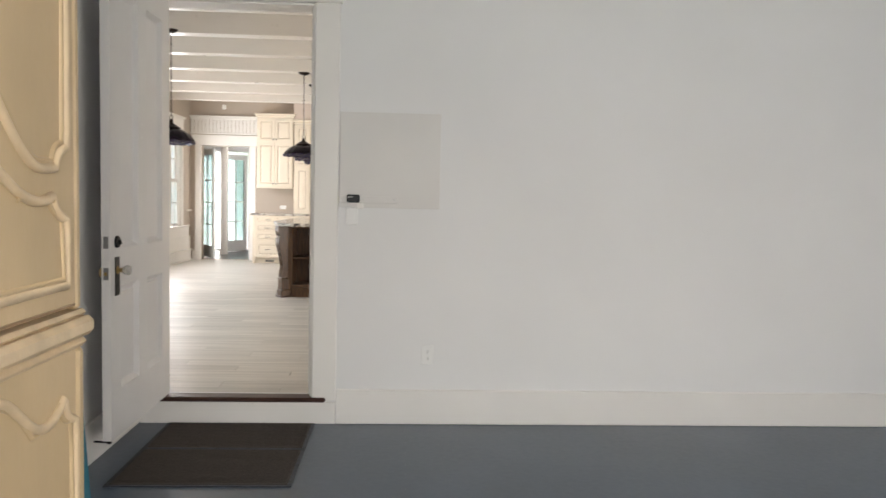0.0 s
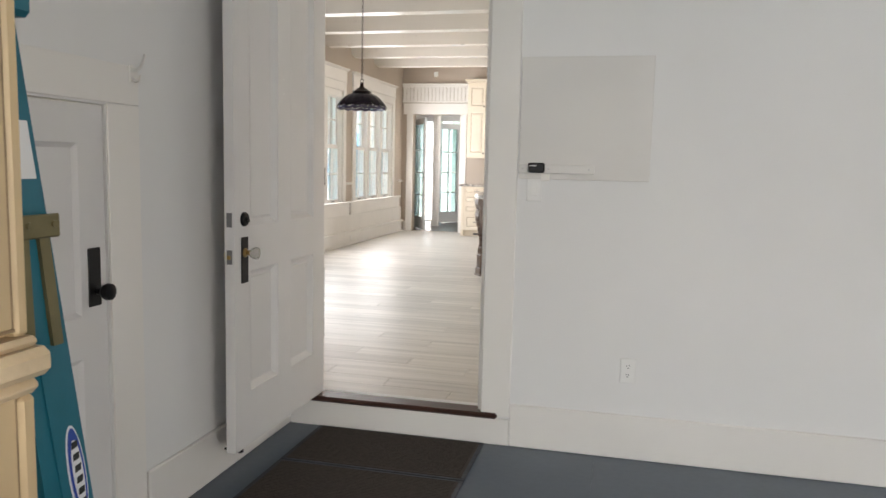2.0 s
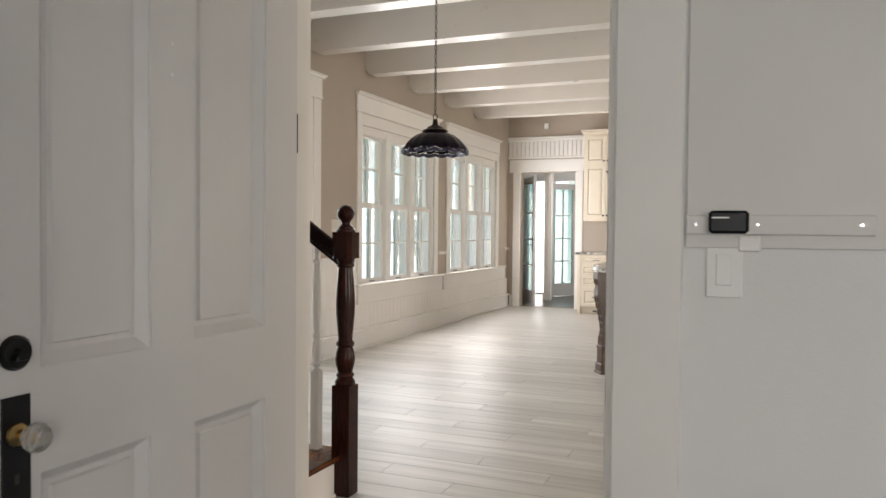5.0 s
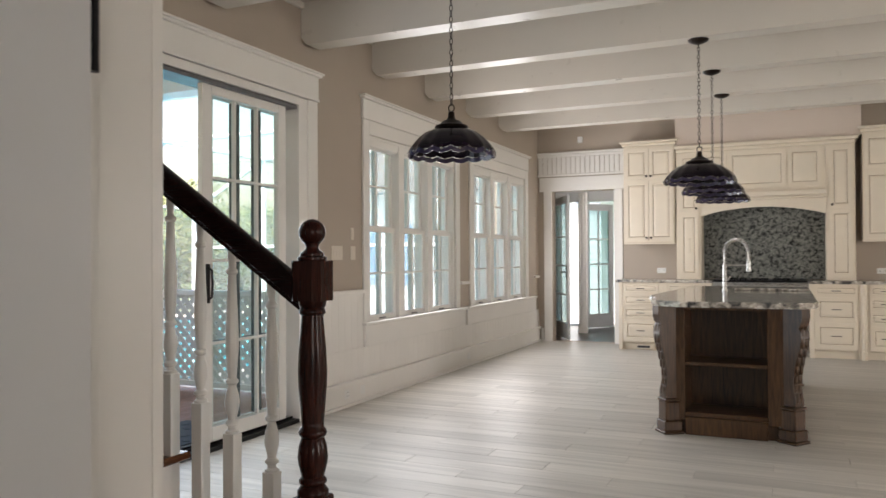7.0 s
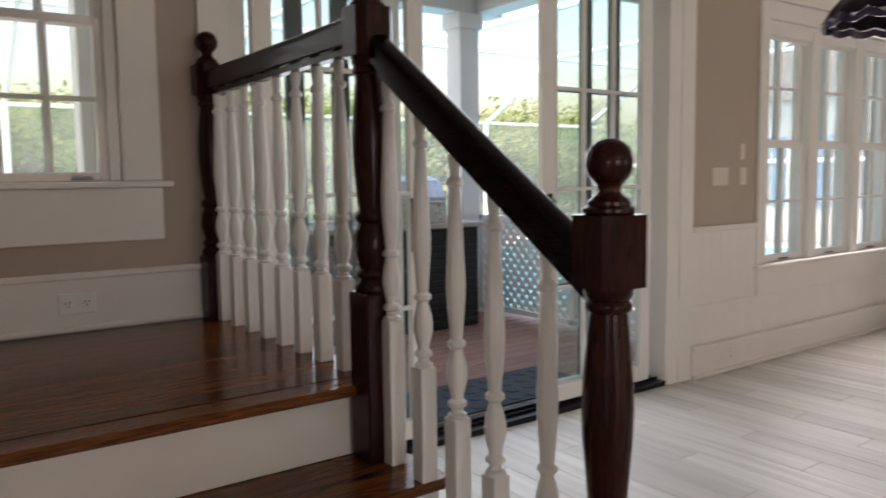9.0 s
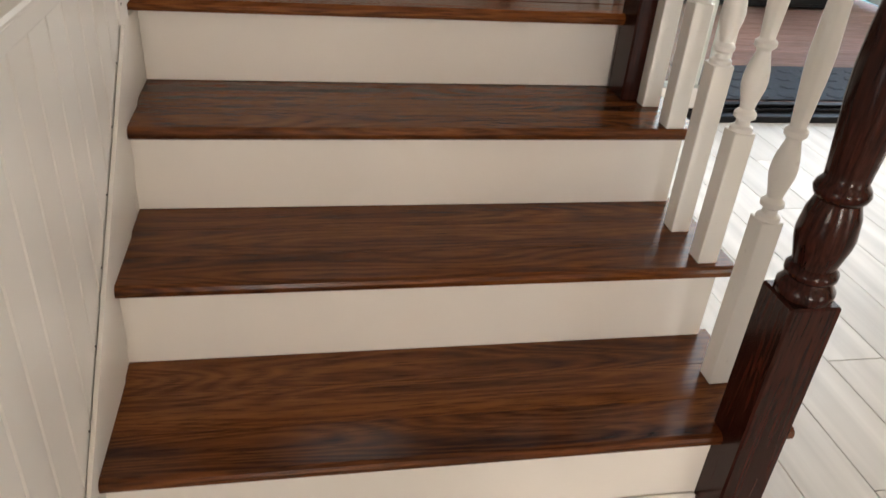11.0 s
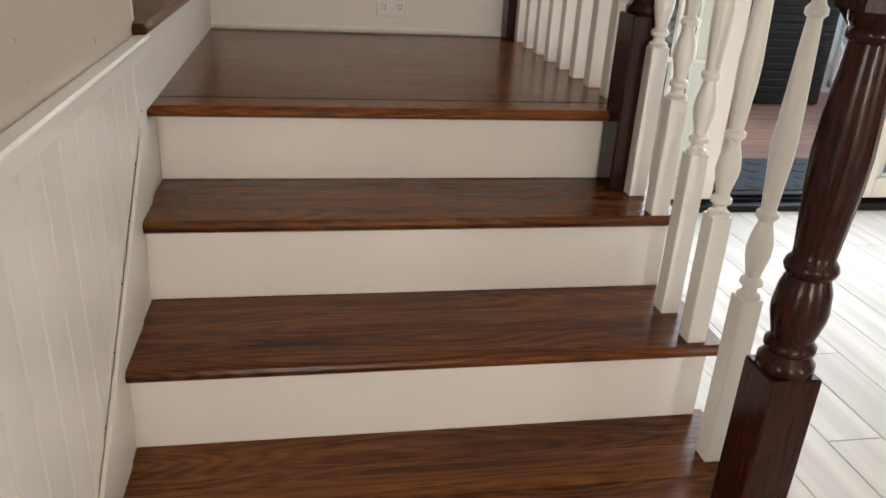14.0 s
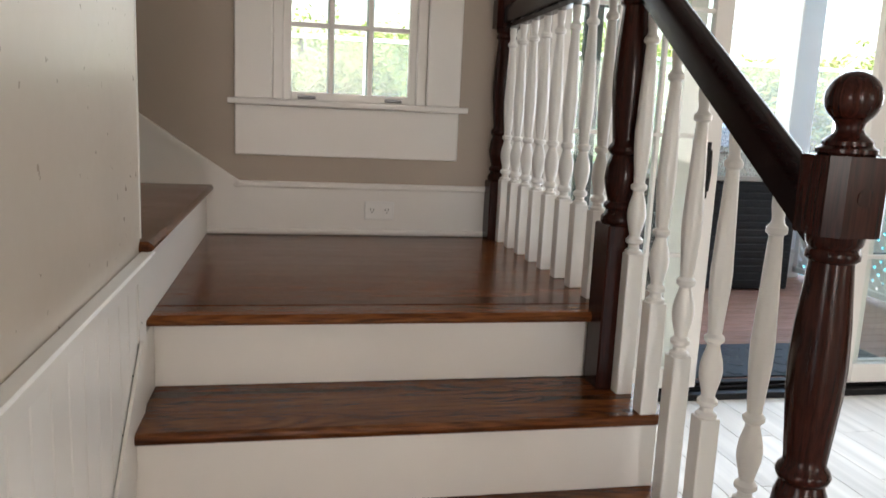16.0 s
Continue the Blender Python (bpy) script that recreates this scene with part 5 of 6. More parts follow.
for i in range(260):
    s = i / 259 * (len(arc) - 1)
    k = min(int(s), len(arc) - 2)
    p = Vector(arc[k]).lerp(Vector(arc[k + 1]), s - k)
    d = (Vector(arc[k + 1]) - Vector(arc[k])).normalized()
    u = Vector((0, 1, 0))
    w = d.cross(u)
    a = i * 0.9
    coil.append(p + 0.0165 * (math.cos(a) * u + math.sin(a) * w))
smooth(part("spring", tube(coil, 0.003, 5), M_STEEL, fa), 60)
part("spray_head", lathe([(.012, 0), (.016, -.02), (.018, -.09), (.021, -.11)], (fx + 0.19, fy, 1.20), 12), M_STEEL, fa)
part("holder_arm", tube([(fx, fy, 1.145), (fx + 0.19, fy, 1.145)], 0.006), M_STEEL, fa)
part("lever", tube([(fx, fy, 1.0), (fx + 0.03, fy - 0.05, 1.02), (fx + 0.05, fy - 0.1, 1.05)], 0.006), M_STEEL, fa)


# ---- pendant lamps ----
def pendant(x, y, zrim, ztop, wide=1.0):
    p = thing("pendant_lamp", (x, y, ztop), "violet glass dome pendant with scalloped rim on a bronze chain", "pendant lamp", "pendant lamps")
    R0, H, n = 0.225, 0.150, 64
    prof = [(0.066, H), (0.098, H - 0.007), (0.138, H - 0.025), (0.170, H - 0.050), (0.196, H - 0.078), (0.213, H - 0.100), (0.220, 0.036)]

    def shell(rows, th, scallop):
        bm = bmesh.new()
        grids = []
        for off in (0, th):
            g = []
            for j, (r, z) in enumerate(rows):
                ring = []
                for i in range(n):
                    a = 2 * math.pi * i / n
                    wv = abs(math.sin(a * 8))
                    zz = z - (scallop * wv if j == len(rows) - 1 and scallop else 0) + (-0.012 * wv if scallop and j == 0 else 0)
                    if not scallop and j == len(rows) - 1:
                        zz = z - 0.012 * wv
                    rr = r - off + 0.0035 * math.cos(a * 16) * (r / R0)
                    ring.append(bm.verts.new((x + rr * math.cos(a), y + rr * math.sin(a), zrim + zz)))
                g.append(ring)
            grids.append(g)
        for q, g in enumerate(grids):
            for a, b in zip(g, g[1:]):
                for i in range(n):
                    f = (a[i], a[(i + 1) % n], b[(i + 1) % n], b[i])
                    bm.faces.new(f if q == 0 else f[::-1])
        for e in (0, -1):
            for i in range(n):
                bm.faces.new((grids[0][e][i], grids[0][e][(i + 1) % n], grids[1][e][(i + 1) % n], grids[1][e][i]))
        bmesh.ops.recalc_face_normals(bm, faces=bm.faces)
        return bm
    sh = smooth(part("glass_shade", shell(prof, 0.005, 0), M_SHADE, p, "deep violet glass dome"), 50)
    smooth(part("scalloped_rim", shell([(0.220, 0.034), (0.225, 0.010)], 0.005, 0.012), M_SHADERIM, sh, "pale violet scalloped rim"), 50)
    for k in range(16):
        a = 2 * math.pi * (k + 0.5) / 16
        bm = bmesh.new()
        bmesh.ops.create_icosphere(bm, subdivisions=1, radius=0.007, matrix=Matrix.Translation((x + 0.2255 * math.cos(a), y + 0.2255 * math.sin(a), zrim + 0.020)))
        part("glass_jewel", bm, M_CRYSTAL, sh)
    smooth(part("cap", lathe([(.078, H - .004), (.088, H + .006), (.084, H + .014), (.060, H + .022), (.050, H + .036), (.026, H + .046), (.018, H + .06), (.016, H + .085), (.008, H + .09)], (x, y, zrim), 24), M_BRONZE, p))
    z, k = zrim + H + 0.088, 0
    bm = bmesh.new()
    pts = [(0.016 * math.cos(a), 0, 0.018 + 0.018 * math.sin(a)) for a in [2 * math.pi * i / 12 for i in range(12)]]
    tube([(x + u, y, z + v) for u, _, v in pts], 0.0035, 6, bm, True)
    z += 0.032
    while z < ztop - 0.035:
        ring = []
        for i in range(10):
            a = 2 * math.pi * i / 10
            u, v = 0.0085 * math.cos(a), 0.017 + 0.017 * math.sin(a)
            ring.append((x + (u if k % 2 else 0), y + (0 if k % 2 else u), z + v))
        tube(ring, 0.0024, 5, bm, True)
        z += 0.0285
        k += 1
    smooth(part("chain", bm, M_BRONZE, p), 60)
    smooth(part("ceiling_rose", lathe([(.012, -.035), (.03, -.03), (.058, -.016), (.066, -.004), (.066, 0)], (x, y, ztop), 24), M_BRONZE, p))
    p.scale = (wide, wide, 1)
    part("bulb_holder", lathe([(.018, H + .0), (.02, H - .06)], (x, y, zrim), 12), M_BRONZE, p)


pendant(-2.19, 8.54, 1.735, ZB)
for y in (10.87, 11.93, 12.99):
    pendant(-1.215, y, 1.76, ZB, 1.14)

# ---- mudroom things ----
for y0, y1 in ((4.53, 5.055), (5.062, 5.53)):
    t = thing("door_mat", (-0.87, (y0 + y1) / 2, ZL), "dark brown ribbed fibre door mat lying on the floor", "door mat", "door mats")
    part("border", boxes([(-1.31, y0, ZL, -0.44, y0 + 0.018, ZL + 0.007), (-1.31, y1 - 0.018, ZL, -0.44, y1, ZL + 0.007), (-1.31, y0 + 0.018, ZL, -1.29, y1 - 0.018, ZL + 0.007), (-0.46, y0 + 0.018, ZL, -0.44, y1 - 0.018, ZL + 0.007)], 0.002), M_BLACKMAT, t)
    part("woven_face", boxes([(-1.29, y0 + 0.018, ZL, -0.46, y1 - 0.018, ZL + 0.010)], 0.003), M_MAT, t)
    rib = bmesh.new()
    k = y0 + 0.03
    while k < y1 - 0.03:
        box(rib, -1.28, k, ZL + 0.010, -0.47, k + 0.007, ZL + 0.0135, 0.002)
        k += 0.014
    tagged(part("ribs", rib, M_MAT, t), kind="stuff")
# painted-over panel, bar and lock box
pn = thing("wall_panel", (-0.02, YA, 1.18), "white painted over access panel on the wall", "wall panel")
part("board", boxes([(-0.315, YA - 0.008, 1.199, 0.285, YA, 1.765)], 0.002), M_PANEL, pn)
br = thing("wall_bracket", (-0.14, YA, 1.235), "white painted bar with a small black box", "bracket")
part("bar", one(-0.315, YA - 0.018, 1.226, 0.037, YA - 0.001, 1.268, 0.003), M_PANEL, br)
part("black_box", one(-0.268, YA - 0.042, 1.229, -0.191, YA - 0.018, 1.276, 0.006), M_BLACK, br, "small black plastic box")
part("box_mark", one(-0.262, YA - 0.0432, 1.260, -0.228, YA - 0.0418, 1.263, 0), M_PLASTIC, br)
part("cable_cover", one(-0.211, YA - 0.012, 1.192, -0.168, YA - 0.001, 1.225, 0.003), M_TRIM, br)
for x in (-0.295, -0.175, 0.012):
    part("screw", lathe([(.004, -.0195), (.004, -.018)], (x, YA, 1.248), 8, "y"), M_STEEL, br)

# low closet door
cd = thing("door_2", (XL, 3.79, ZL), "low white two panel closet door, closed", "door", kind="structure")
cy0, cy1, ct = 3.425, 4.155, 1.425
rows = [(XL - 0.045, cy0, ZL + 0.01, XL - 0.008, cy0 + 0.11, ct), (XL - 0.045, cy1 - 0.12, ZL + 0.01, XL - 0.008, cy1, ct)]
for z0, z1 in ((ZL + 0.01, 0.07), (0.60, 0.74), (1.30, ct)):
    rows.append((XL - 0.045, cy0 + 0.11, z0, XL - 0.008, cy1 - 0.12, z1))
part("door_leaf", boxes(rows, 0.0), M_DOORWHITE, cd)
for z0, z1 in ((0.07, 0.60), (0.74, 1.30)):
    bm = bmesh.new()
    loops = [[bm.verts.new((XL - 0.008 - d, y, z)) for y, z in ((cy0 + 0.11 + i, z0 + i), (cy1 - 0.12 - i, z0 + i), (cy1 - 0.12 - i, z1 - i), (cy0 + 0.11 + i, z1 - i))] for i, d in ((0, 0), (0.016, 0.012), (0.03, 0.012))]
    for a, b in zip(loops, loops[1:]):
        for k in range(4):
            bm.faces.new((a[k], a[(k + 1) % 4], b[(k + 1) % 4], b[k]))
    bm.faces.new(loops[-1])
    bmesh.ops.recalc_face_normals(bm, faces=bm.faces)
    part("panel", bm, M_DOORWHITE, cd)
part("lock_plate", one(XL - 0.008, 4.065, 0.765, XL - 0.003, 4.125, 0.96, 0.002), M_BLACK, cd, "black lock plate")
smooth(part("door_knob", lathe([(.010, 0), (.010, .022), (.022, .028), (.029, .042), (.027, .056), (.012, .064)], (XL - 0.003, 4.10, 0.815), 20, "x"), M_BLACK, cd, "black round knob"))
setting("trim_closet", boxes([(XL, 4.163, ZL, XL + 0.008, 4.33, 1.435), (XL, 3.28, ZL, XL + 0.008, 3.415, 1.435), (XL, 3.28, 1.437, XL + 0.008, 4.33, 1.57)], 0.002), M_TRIM, "white flat casing of the closet door", "door casing")
hk = thing("coat_hook", (XL, 4.29, 1.55), "white painted iron coat hook", "coat hook")
part("back_plate", one(XL, 4.278, 1.515, XL + 0.012, 4.302, 1.575, 0.003), M_TRIM, hk)
smooth(part("upper_hook", tube([(XL + 0.01, 4.29, 1.56), (XL + 0.03, 4.292, 1.555), (XL + 0.05, 4.295, 1.575), (XL + 0.06, 4.298, 1.61)], 0.005), M_TRIM, hk))
smooth(part("lower_hook", tube([(XL + 0.01, 4.29, 1.535), (XL + 0.025, 4.29, 1.518), (XL + 0.04, 4.29, 1.52), (XL + 0.045, 4.29, 1.54)], 0.005), M_TRIM, hk))
ds = thing("door_stop", (XL + 0.018, 4.87, -0.01), "black spring door stop on the baseboard", "door stop")
part("rod", tube([(XL + 0.018, 4.87, -0.01), (XL + 0.085, 4.87, -0.012)], 0.006), M_BLACK, ds)
part("tip", lathe([(.011, 0), (.012, .008), (.008, .02)], (XL + 0.085, 4.87, -0.012), 12, "x"), M_BLACK, ds)

# folded stepladder behind the armoire: built along x, then turned to lean on the armoire's end
ld = thing("stepladder", (-1.25, 3.6, ZL), "folded teal fibreglass stepladder leaning on the armoire", "stepladder")


def sloped(x0, z0, x1, z1, w, y0, y1):
    return prism([(x0 - w, z0), (x0, z0), (x1, z1), (x1 - w, z1)], "y", y0, y1)


for y in (3.40, 3.74):
    front_rail = part("front_rail", sloped(-1.130, ZL + 0.004, -1.405, 1.50, 0.08, y, y + 0.028), M_LADDER, ld)
    part("rear_rail", sloped(-1.225, ZL + 0.004, -1.448, 1.46, 0.045, y + 0.004, y + 0.026), M_LADDER, ld)
    part("foot", one(-1.225, y - 0.004, ZL, -1.125, y + 0.034, ZL + 0.05, 0.006), M_BLACK, ld)
for k in range(5):
    z = 0.15 + 0.29 * k
    x = -1.130 - 0.170 * (z - ZL)
    part("step", one(x - 0.08, 3.428, z, x, 3.74, z + 0.025, 0.004), M_STEEL, ld)
part("top_cap", one(-1.495, 3.38, 1.50, -1.38, 3.79, 1.55, 0.01), M_LADDER, ld)
for x0, x1 in ((-1.322, -1.350), (-1.392, -1.400)):
    part("spreader_bar", sloped(x0, 0.895, x1, 1.112, 0.026, 3.391, 3.399), M_OLIVE, ld, "olive metal spreader bar")
part("spreader_hinge", one(-1.425, 3.383, 1.105, -1.329, 3.390, 1.150, 0.004), M_OLIVE, ld, "olive metal hinge plate")
for x in (-1.408, -1.346):
    part("rivet", lathe([(.007, 3.379), (.007, 3.383)], (x, 0, 1.13), 10, "y"), M_OLIVE, ld)
part("sticker", sloped(-1.368, 1.215, -1.386, 1.32, 0.052, 3.3985, 3.3998), M_LABELW, ld, "pale label on the rail")


def mark(cx, cz, ru, rv, lean, y, m, nm):
    """A flat oval on the ladder's rail."""
    pts = [(cx + ru * math.cos(a) * math.cos(lean) - rv * math.sin(a) * math.sin(lean), cz + ru * math.cos(a) * math.sin(lean) + rv * math.sin(a) * math.cos(lean)) for a in [2 * math.pi * i / 28 for i in range(28)]]
    part(nm, prism(pts, "y", y - 0.0012, y), m, ld)


TILTED = math.radians(99.8)
mark(-1.287, 0.615, 0.108, 0.024, TILTED, 3.40, M_LABELW, "mark_border")
mark(-1.287, 0.615, 0.102, 0.020, TILTED, 3.3985, M_LABELB, "mark_field")
mark(-1.287, 0.615, 0.076, 0.014, TILTED, 3.397, M_LABELW, "mark_centre")
for k in range(6):
    z = 0.552 + 0.0255 * k
    x = -1.287 - (z - 0.615) * 0.172
    part("mark_bar", prism([(x - 0.008, z - 0.008), (x + 0.008, z - 0.006), (x + 0.008, z + 0.008), (x - 0.008, z + 0.006)], "y", 3.3945, 3.3957), M_SLOT, ld)
ld.matrix_basis = pose(-1.073, 3.272, ZL, 0, 0, 90)

# ---- armoire ----
AX, AY0, AY1 = -0.772, 1.72, 3.018
ar = thing("armoire", (-1.15, 2.4, ZL), "cream painted armoire with carved scroll panels", "armoire")
part("carcass", boxes([(XL + 0.04, AY0, ZL + 0.04, AX - 0.03, AY1 - 0.012, 2.25), (XL + 0.04, AY0 - 0.02, 2.25, AX + 0.05, AY1 + 0.03, 2.36)], 0.006), M_ARM, ar)
part("waist_moulding", boxes([(XL + 0.04, AY0, 0.888, AX + 0.026, AY1 + 0.026, 0.938), (XL + 0.04, AY0, 0.858, AX + 0.012, AY1 + 0.012, 0.887), (XL + 0.04, AY0, 0.939, AX + 0.010, AY1 + 0.010, 0.957)], 0.013), M_ARMHI, ar)
part("corner_post", boxes([(AX - 0.06, 2.986, 0.958, AX, AY1, 2.249), (AX - 0.06, 2.986, ZL + 0.03, AX + 0.004, AY1 + 0.004, 0.857)], 0.008), M_ARM, ar)
part("foot", boxes([(AX - 0.08, AY1 - 0.09, ZL, AX, AY1, ZL + 0.04), (AX - 0.08, AY0, ZL, AX, AY0 + 0.09, ZL + 0.04)], 0.006), M_ARM, ar)
part("glaze_gap", boxes([(AX - 0.029, 2.981, 0.974, AX - 0.004, 2.986, 2.24), (AX - 0.029, 2.981, ZL + 0.05, AX - 0.004, 2.986, 0.866), (AX - 0.029, AY0, 0.9685, AX - 0.003, AY1 - 0.03, 0.9735), (AX - 0.029, AY0, 0.8665, AX - 0.003, AY1 - 0.03, 0.8715)]), M_GLAZE, ar)


def s_curve(y, y0, y1, low, rise):
    """Height of a scrolled edge that falls from y0 to its low point at y1."""
    return low + rise * (1 + math.cos(math.pi * min(1.0, max(0.0, (y - y0) / (y1 - y0))))) / 2


def quarter(cy, cz, r, a0, a1, n=8):
    return [(cy + r * math.cos(radians(a0 + (a1 - a0) * i / n)), cz + r * math.sin(radians(a0 + (a1 - a0) * i / n))) for i in range(n + 1)]


DYM = (AY0 + AY1) / 2
for side in (0, 1):
    y0, y1 = (DYM + 0.004, 2.981) if side else (AY0 + 0.037, DYM - 0.004)
    for nm, z0, z1 in (("upper_door", 0.974, 2.235), ("lower_door", ZL + 0.06, 0.866)):
        dr = part(nm, boxes([(AX - 0.028, y0, z0, AX, y1, z1)], 0.003), M_ARM, ar)
        a = DYM + 0.065
        n = 18
        if nm == "upper_door":
            fall = [(a + (2.80 - a) * i / n, s_curve(a + (2.80 - a) * i / n, a, 2.80, 1.312, 0.25)) for i in range(n + 1)]
            up = [(a, 2.18)] + fall + [(2.84, 1.314)] + quarter(2.928, 1.302, 0.064, 168, 92) + [(2.928, 1.40), (2.928, 2.18), (a, 2.18)]
            fall = [(a + (2.785 - a) * i / n, s_curve(a + (2.785 - a) * i / n, a, 2.785, 1.236, 0.13)) for i in range(n + 1)]
            lo = [(a, 1.03)] + fall + [(2.82, 1.238)] + quarter(2.926, 1.272, 0.078, 198, 268) + [(2.926, 1.15), (2.926, 1.028), (a, 1.028)]
            paths = [up, lo]
        else:
            fall = [(a + (2.80 - a) * i / n, s_curve(a + (2.80 - a) * i / n, 2.58, 2.80, 0.705, 0.115)) for i in range(n + 1)]
            rise = [(2.80 + 0.103 * i / 6, 0.705 + 0.040 * (i / 6) ** 2) for i in range(1, 7)]
            paths = [[(a, 0.03)] + fall + rise + quarter(2.965, 0.745, 0.062, 185, 268) + [(2.965, 0.60), (2.965, 0.03), (a, 0.03)]]
        for p in paths:
            if not side:
                p = [(2 * DYM - u, v) for u, v in p]
            mid, mz = sum(u for u, _ in p) / len(p), sum(v for _, v in p) / len(p)
            smooth(part("moulding", tube([(AX + 0.001, u, v) for u, v in p], 0.0125, 10), M_ARMHI, dr), 60)

            def inward(u, v, d):
                k = Vector((mid - u, mz - v)).normalized() * d
                return (u + k[0], v + k[1])
            q = [inward(u, v, 0.021) for u, v in p]
            smooth(part("inner_bead", tube([(AX - 0.001, u, v) for u, v in q], 0.0085, 8), M_ARM, dr), 60)
            q = [inward(u, v, 0.0125) for u, v in p]
            part("glaze_line", tube([(AX + 0.0005, u, v) for u, v in q], 0.0022, 5), M_GLAZE, dr)

# ---- porch, pool and garden ----
porch = setting("porch_floor", boxes([(-6.9, 2.5, -0.3, XW - 0.2, 10.6, -0.035)]), M_GROUT, "red brown board porch deck", "porch floor")
me = None
for i in range(20):
    x = XW - 0.2 - 0.135 * (i + 1)
    if me is None:
        bm = one(0, 2.5, -0.034, 0.131, 10.6, -0.012, 0.003)
        me = bpy.data.meshes.new("deck_board")
        bm.to_mesh(me)
        bm.free()
        me.materials.append(M_DECK)
    ob = new("deck_board", me)
    ob.parent, ob.location = porch, (x, 0, 0)
setting("porch_ceiling", boxes([(-7.1, 2.5, 3.13, XW - 0.2, 10.9, 3.21)]), M_PORCHCEIL, "pale blue porch ceiling", "ceiling")
setting("porch_beam", boxes([(-6.95, 2.5, 2.80, -6.72, 10.75, 3.129), (-6.71, 10.42, 2.80, XW - 0.2, 10.65, 3.129)], 0.006), M_EXTWHITE, "white porch header beam", "beam")


def column(x, y, h0, h1):
    c = thing("porch_column", (x, y, h0), "white square porch column with base", "column", "porch columns")
    part("shaft", one(x - 0.11, y - 0.11, h0 + 0.25, x + 0.11, y + 0.11, h1 - 0.14, 0.008), M_EXTWHITE, c)
    part("base", boxes([(x - 0.14, y - 0.14, h0, x + 0.14, y + 0.14, h0 + 0.22), (x - 0.125, y - 0.125, h0 + 0.22, x + 0.125, y + 0.125, h0 + 0.26)], 0.008), M_EXTWHITE, c)
    part("capital", boxes([(x - 0.14, y - 0.14, h1 - 0.14, x + 0.14, y + 0.14, h1)], 0.01), M_EXTWHITE, c)


for x, y in ((-6.83, 10.35), (-6.83, 7.1), (-6.83, 3.9)):
    column(x, y, -0.012, 2.80)


def lattice(name, x0, y0, x1, y1, z0, z1):
    """A lattice fence panel along a line."""
    f = thing(name, (x0, y0, z0), "white diamond lattice railing panel", "lattice fence", "lattice railing")
    L = math.hypot(x1 - x0, y1 - y0)
    m = Matrix.Translation((x0, y0, 0)) @ Matrix.Rotation(math.atan2(y1 - y0, x1 - x0), 4, "Z")
    bm = boxes([(0, -0.03, z1 - 0.05, L, 0.03, z1), (0, -0.03, z0, L, 0.03, z0 + 0.05), (0, -0.03, z0, 0.05, 0.03, z1), (L - 0.05, -0.03, z0, L, 0.03, z1), (L / 2 - 0.03, -0.03, z0, L / 2 + 0.03, 0.03, z1)], 0.004)
    bm.transform(m)
    part("rail_frame", bm, M_EXTWHITE, f)
    for sg in (1, -1):
        bm = bmesh.new()
        H, s = z1 - z0 - 0.08, 0.105
        k = -H
        while k < L:
            a0, a1 = max(k, 0.02), min(k + H, L - 0.02)
            if a1 > a0:
                zz0, zz1 = (a0 - k), (a1 - k)
                if sg < 0:
                    zz0, zz1 = H - zz0, H - zz1
                za, zb = z0 + 0.04 + zz0, z0 + 0.04 + zz1
                w, t = 0.033, 0.006 * sg
                vs = [bm.verts.new(p) for p in ((a0 - w, t, za), (a0 + w, t, za), (a1 + w, t, zb), (a1 - w, t, zb), (a0 - w, t + 0.005 * sg, za), (a0 + w, t + 0.005 * sg, za), (a1 + w, t + 0.005 * sg, zb), (a1 - w, t + 0.005 * sg, zb))]
                for q in ((0, 1, 2, 3), (7, 6, 5, 4), (0, 4, 5, 1), (1, 5, 6, 2), (2, 6, 7, 3), (3, 7, 4, 0)):
                    bm.faces.new([vs[i] for i in q])
            k += s
        bmesh.ops.recalc_face_normals(bm, faces=bm.faces)
        bm.transform(m)
        tagged(part("lattice_slats", bm, M_EXTWHITE, f), kind="stuff")


lattice("lattice_fence", -6.70, 10.45, -4.25, 10.45, 0.04, 0.93)
lattice("lattice_fence", -6.83, 8.0, -6.83, 10.2, 0.04, 0.93)
# mat and grill cabinet on the porch
pm = thing("porch_mat", (-4.55, 8.75, -0.012), "black patterned rubber mat outside the sliding door", "door mat")
part("mat", one(-4.80, 8.10, -0.012, -4.26, 9.42, -0.003, 0.003), M_BLACKMAT, pm)
rel = bmesh.new()
for i in range(9):
    for j in range(4):
        y, x = 8.18 + i * 0.14, -4.76 + j * 0.13
        bmesh.ops.create_cone(rel, cap_ends=True, segments=6, radius1=0.05, radius2=0.04, depth=0.006, matrix=Matrix.Translation((x + 0.05, y + (j % 2) * 0.05, -0.001)))
tagged(part("relief", rel, M_BLACKMAT, pm), kind="stuff")
gc = thing("grill_cabinet", (-6.45, 9.75, -0.012), "black wicker outdoor kitchen cabinet with pale top", "outdoor cabinet")
part("body", one(-6.72, 8.55, 0.0, -6.2, 10.02, 0.86, 0.01), M_WICKER, gc)
for k in range(14):
    part("wicker_band", one(-6.2, 8.57, 0.03 + 0.058 * k, -6.188, 10.0, 0.075 + 0.058 * k, 0.005), M_WICKER, gc)
part("worktop", one(-6.75, 8.5, 0.86, -6.16, 10.06, 0.90, 0.006), M_PAVE, gc)
gr = thing("gas_grill", (-6.45, 9.3, 0.90), "steel gas grill with a domed lid", "gas grill")
lid = [(-6.70, 0.90), (-6.70, 1.10), (-6.62, 1.24), (-6.48, 1.30), (-6.32, 1.26), (-6.24, 1.12), (-6.22, 0.90)]
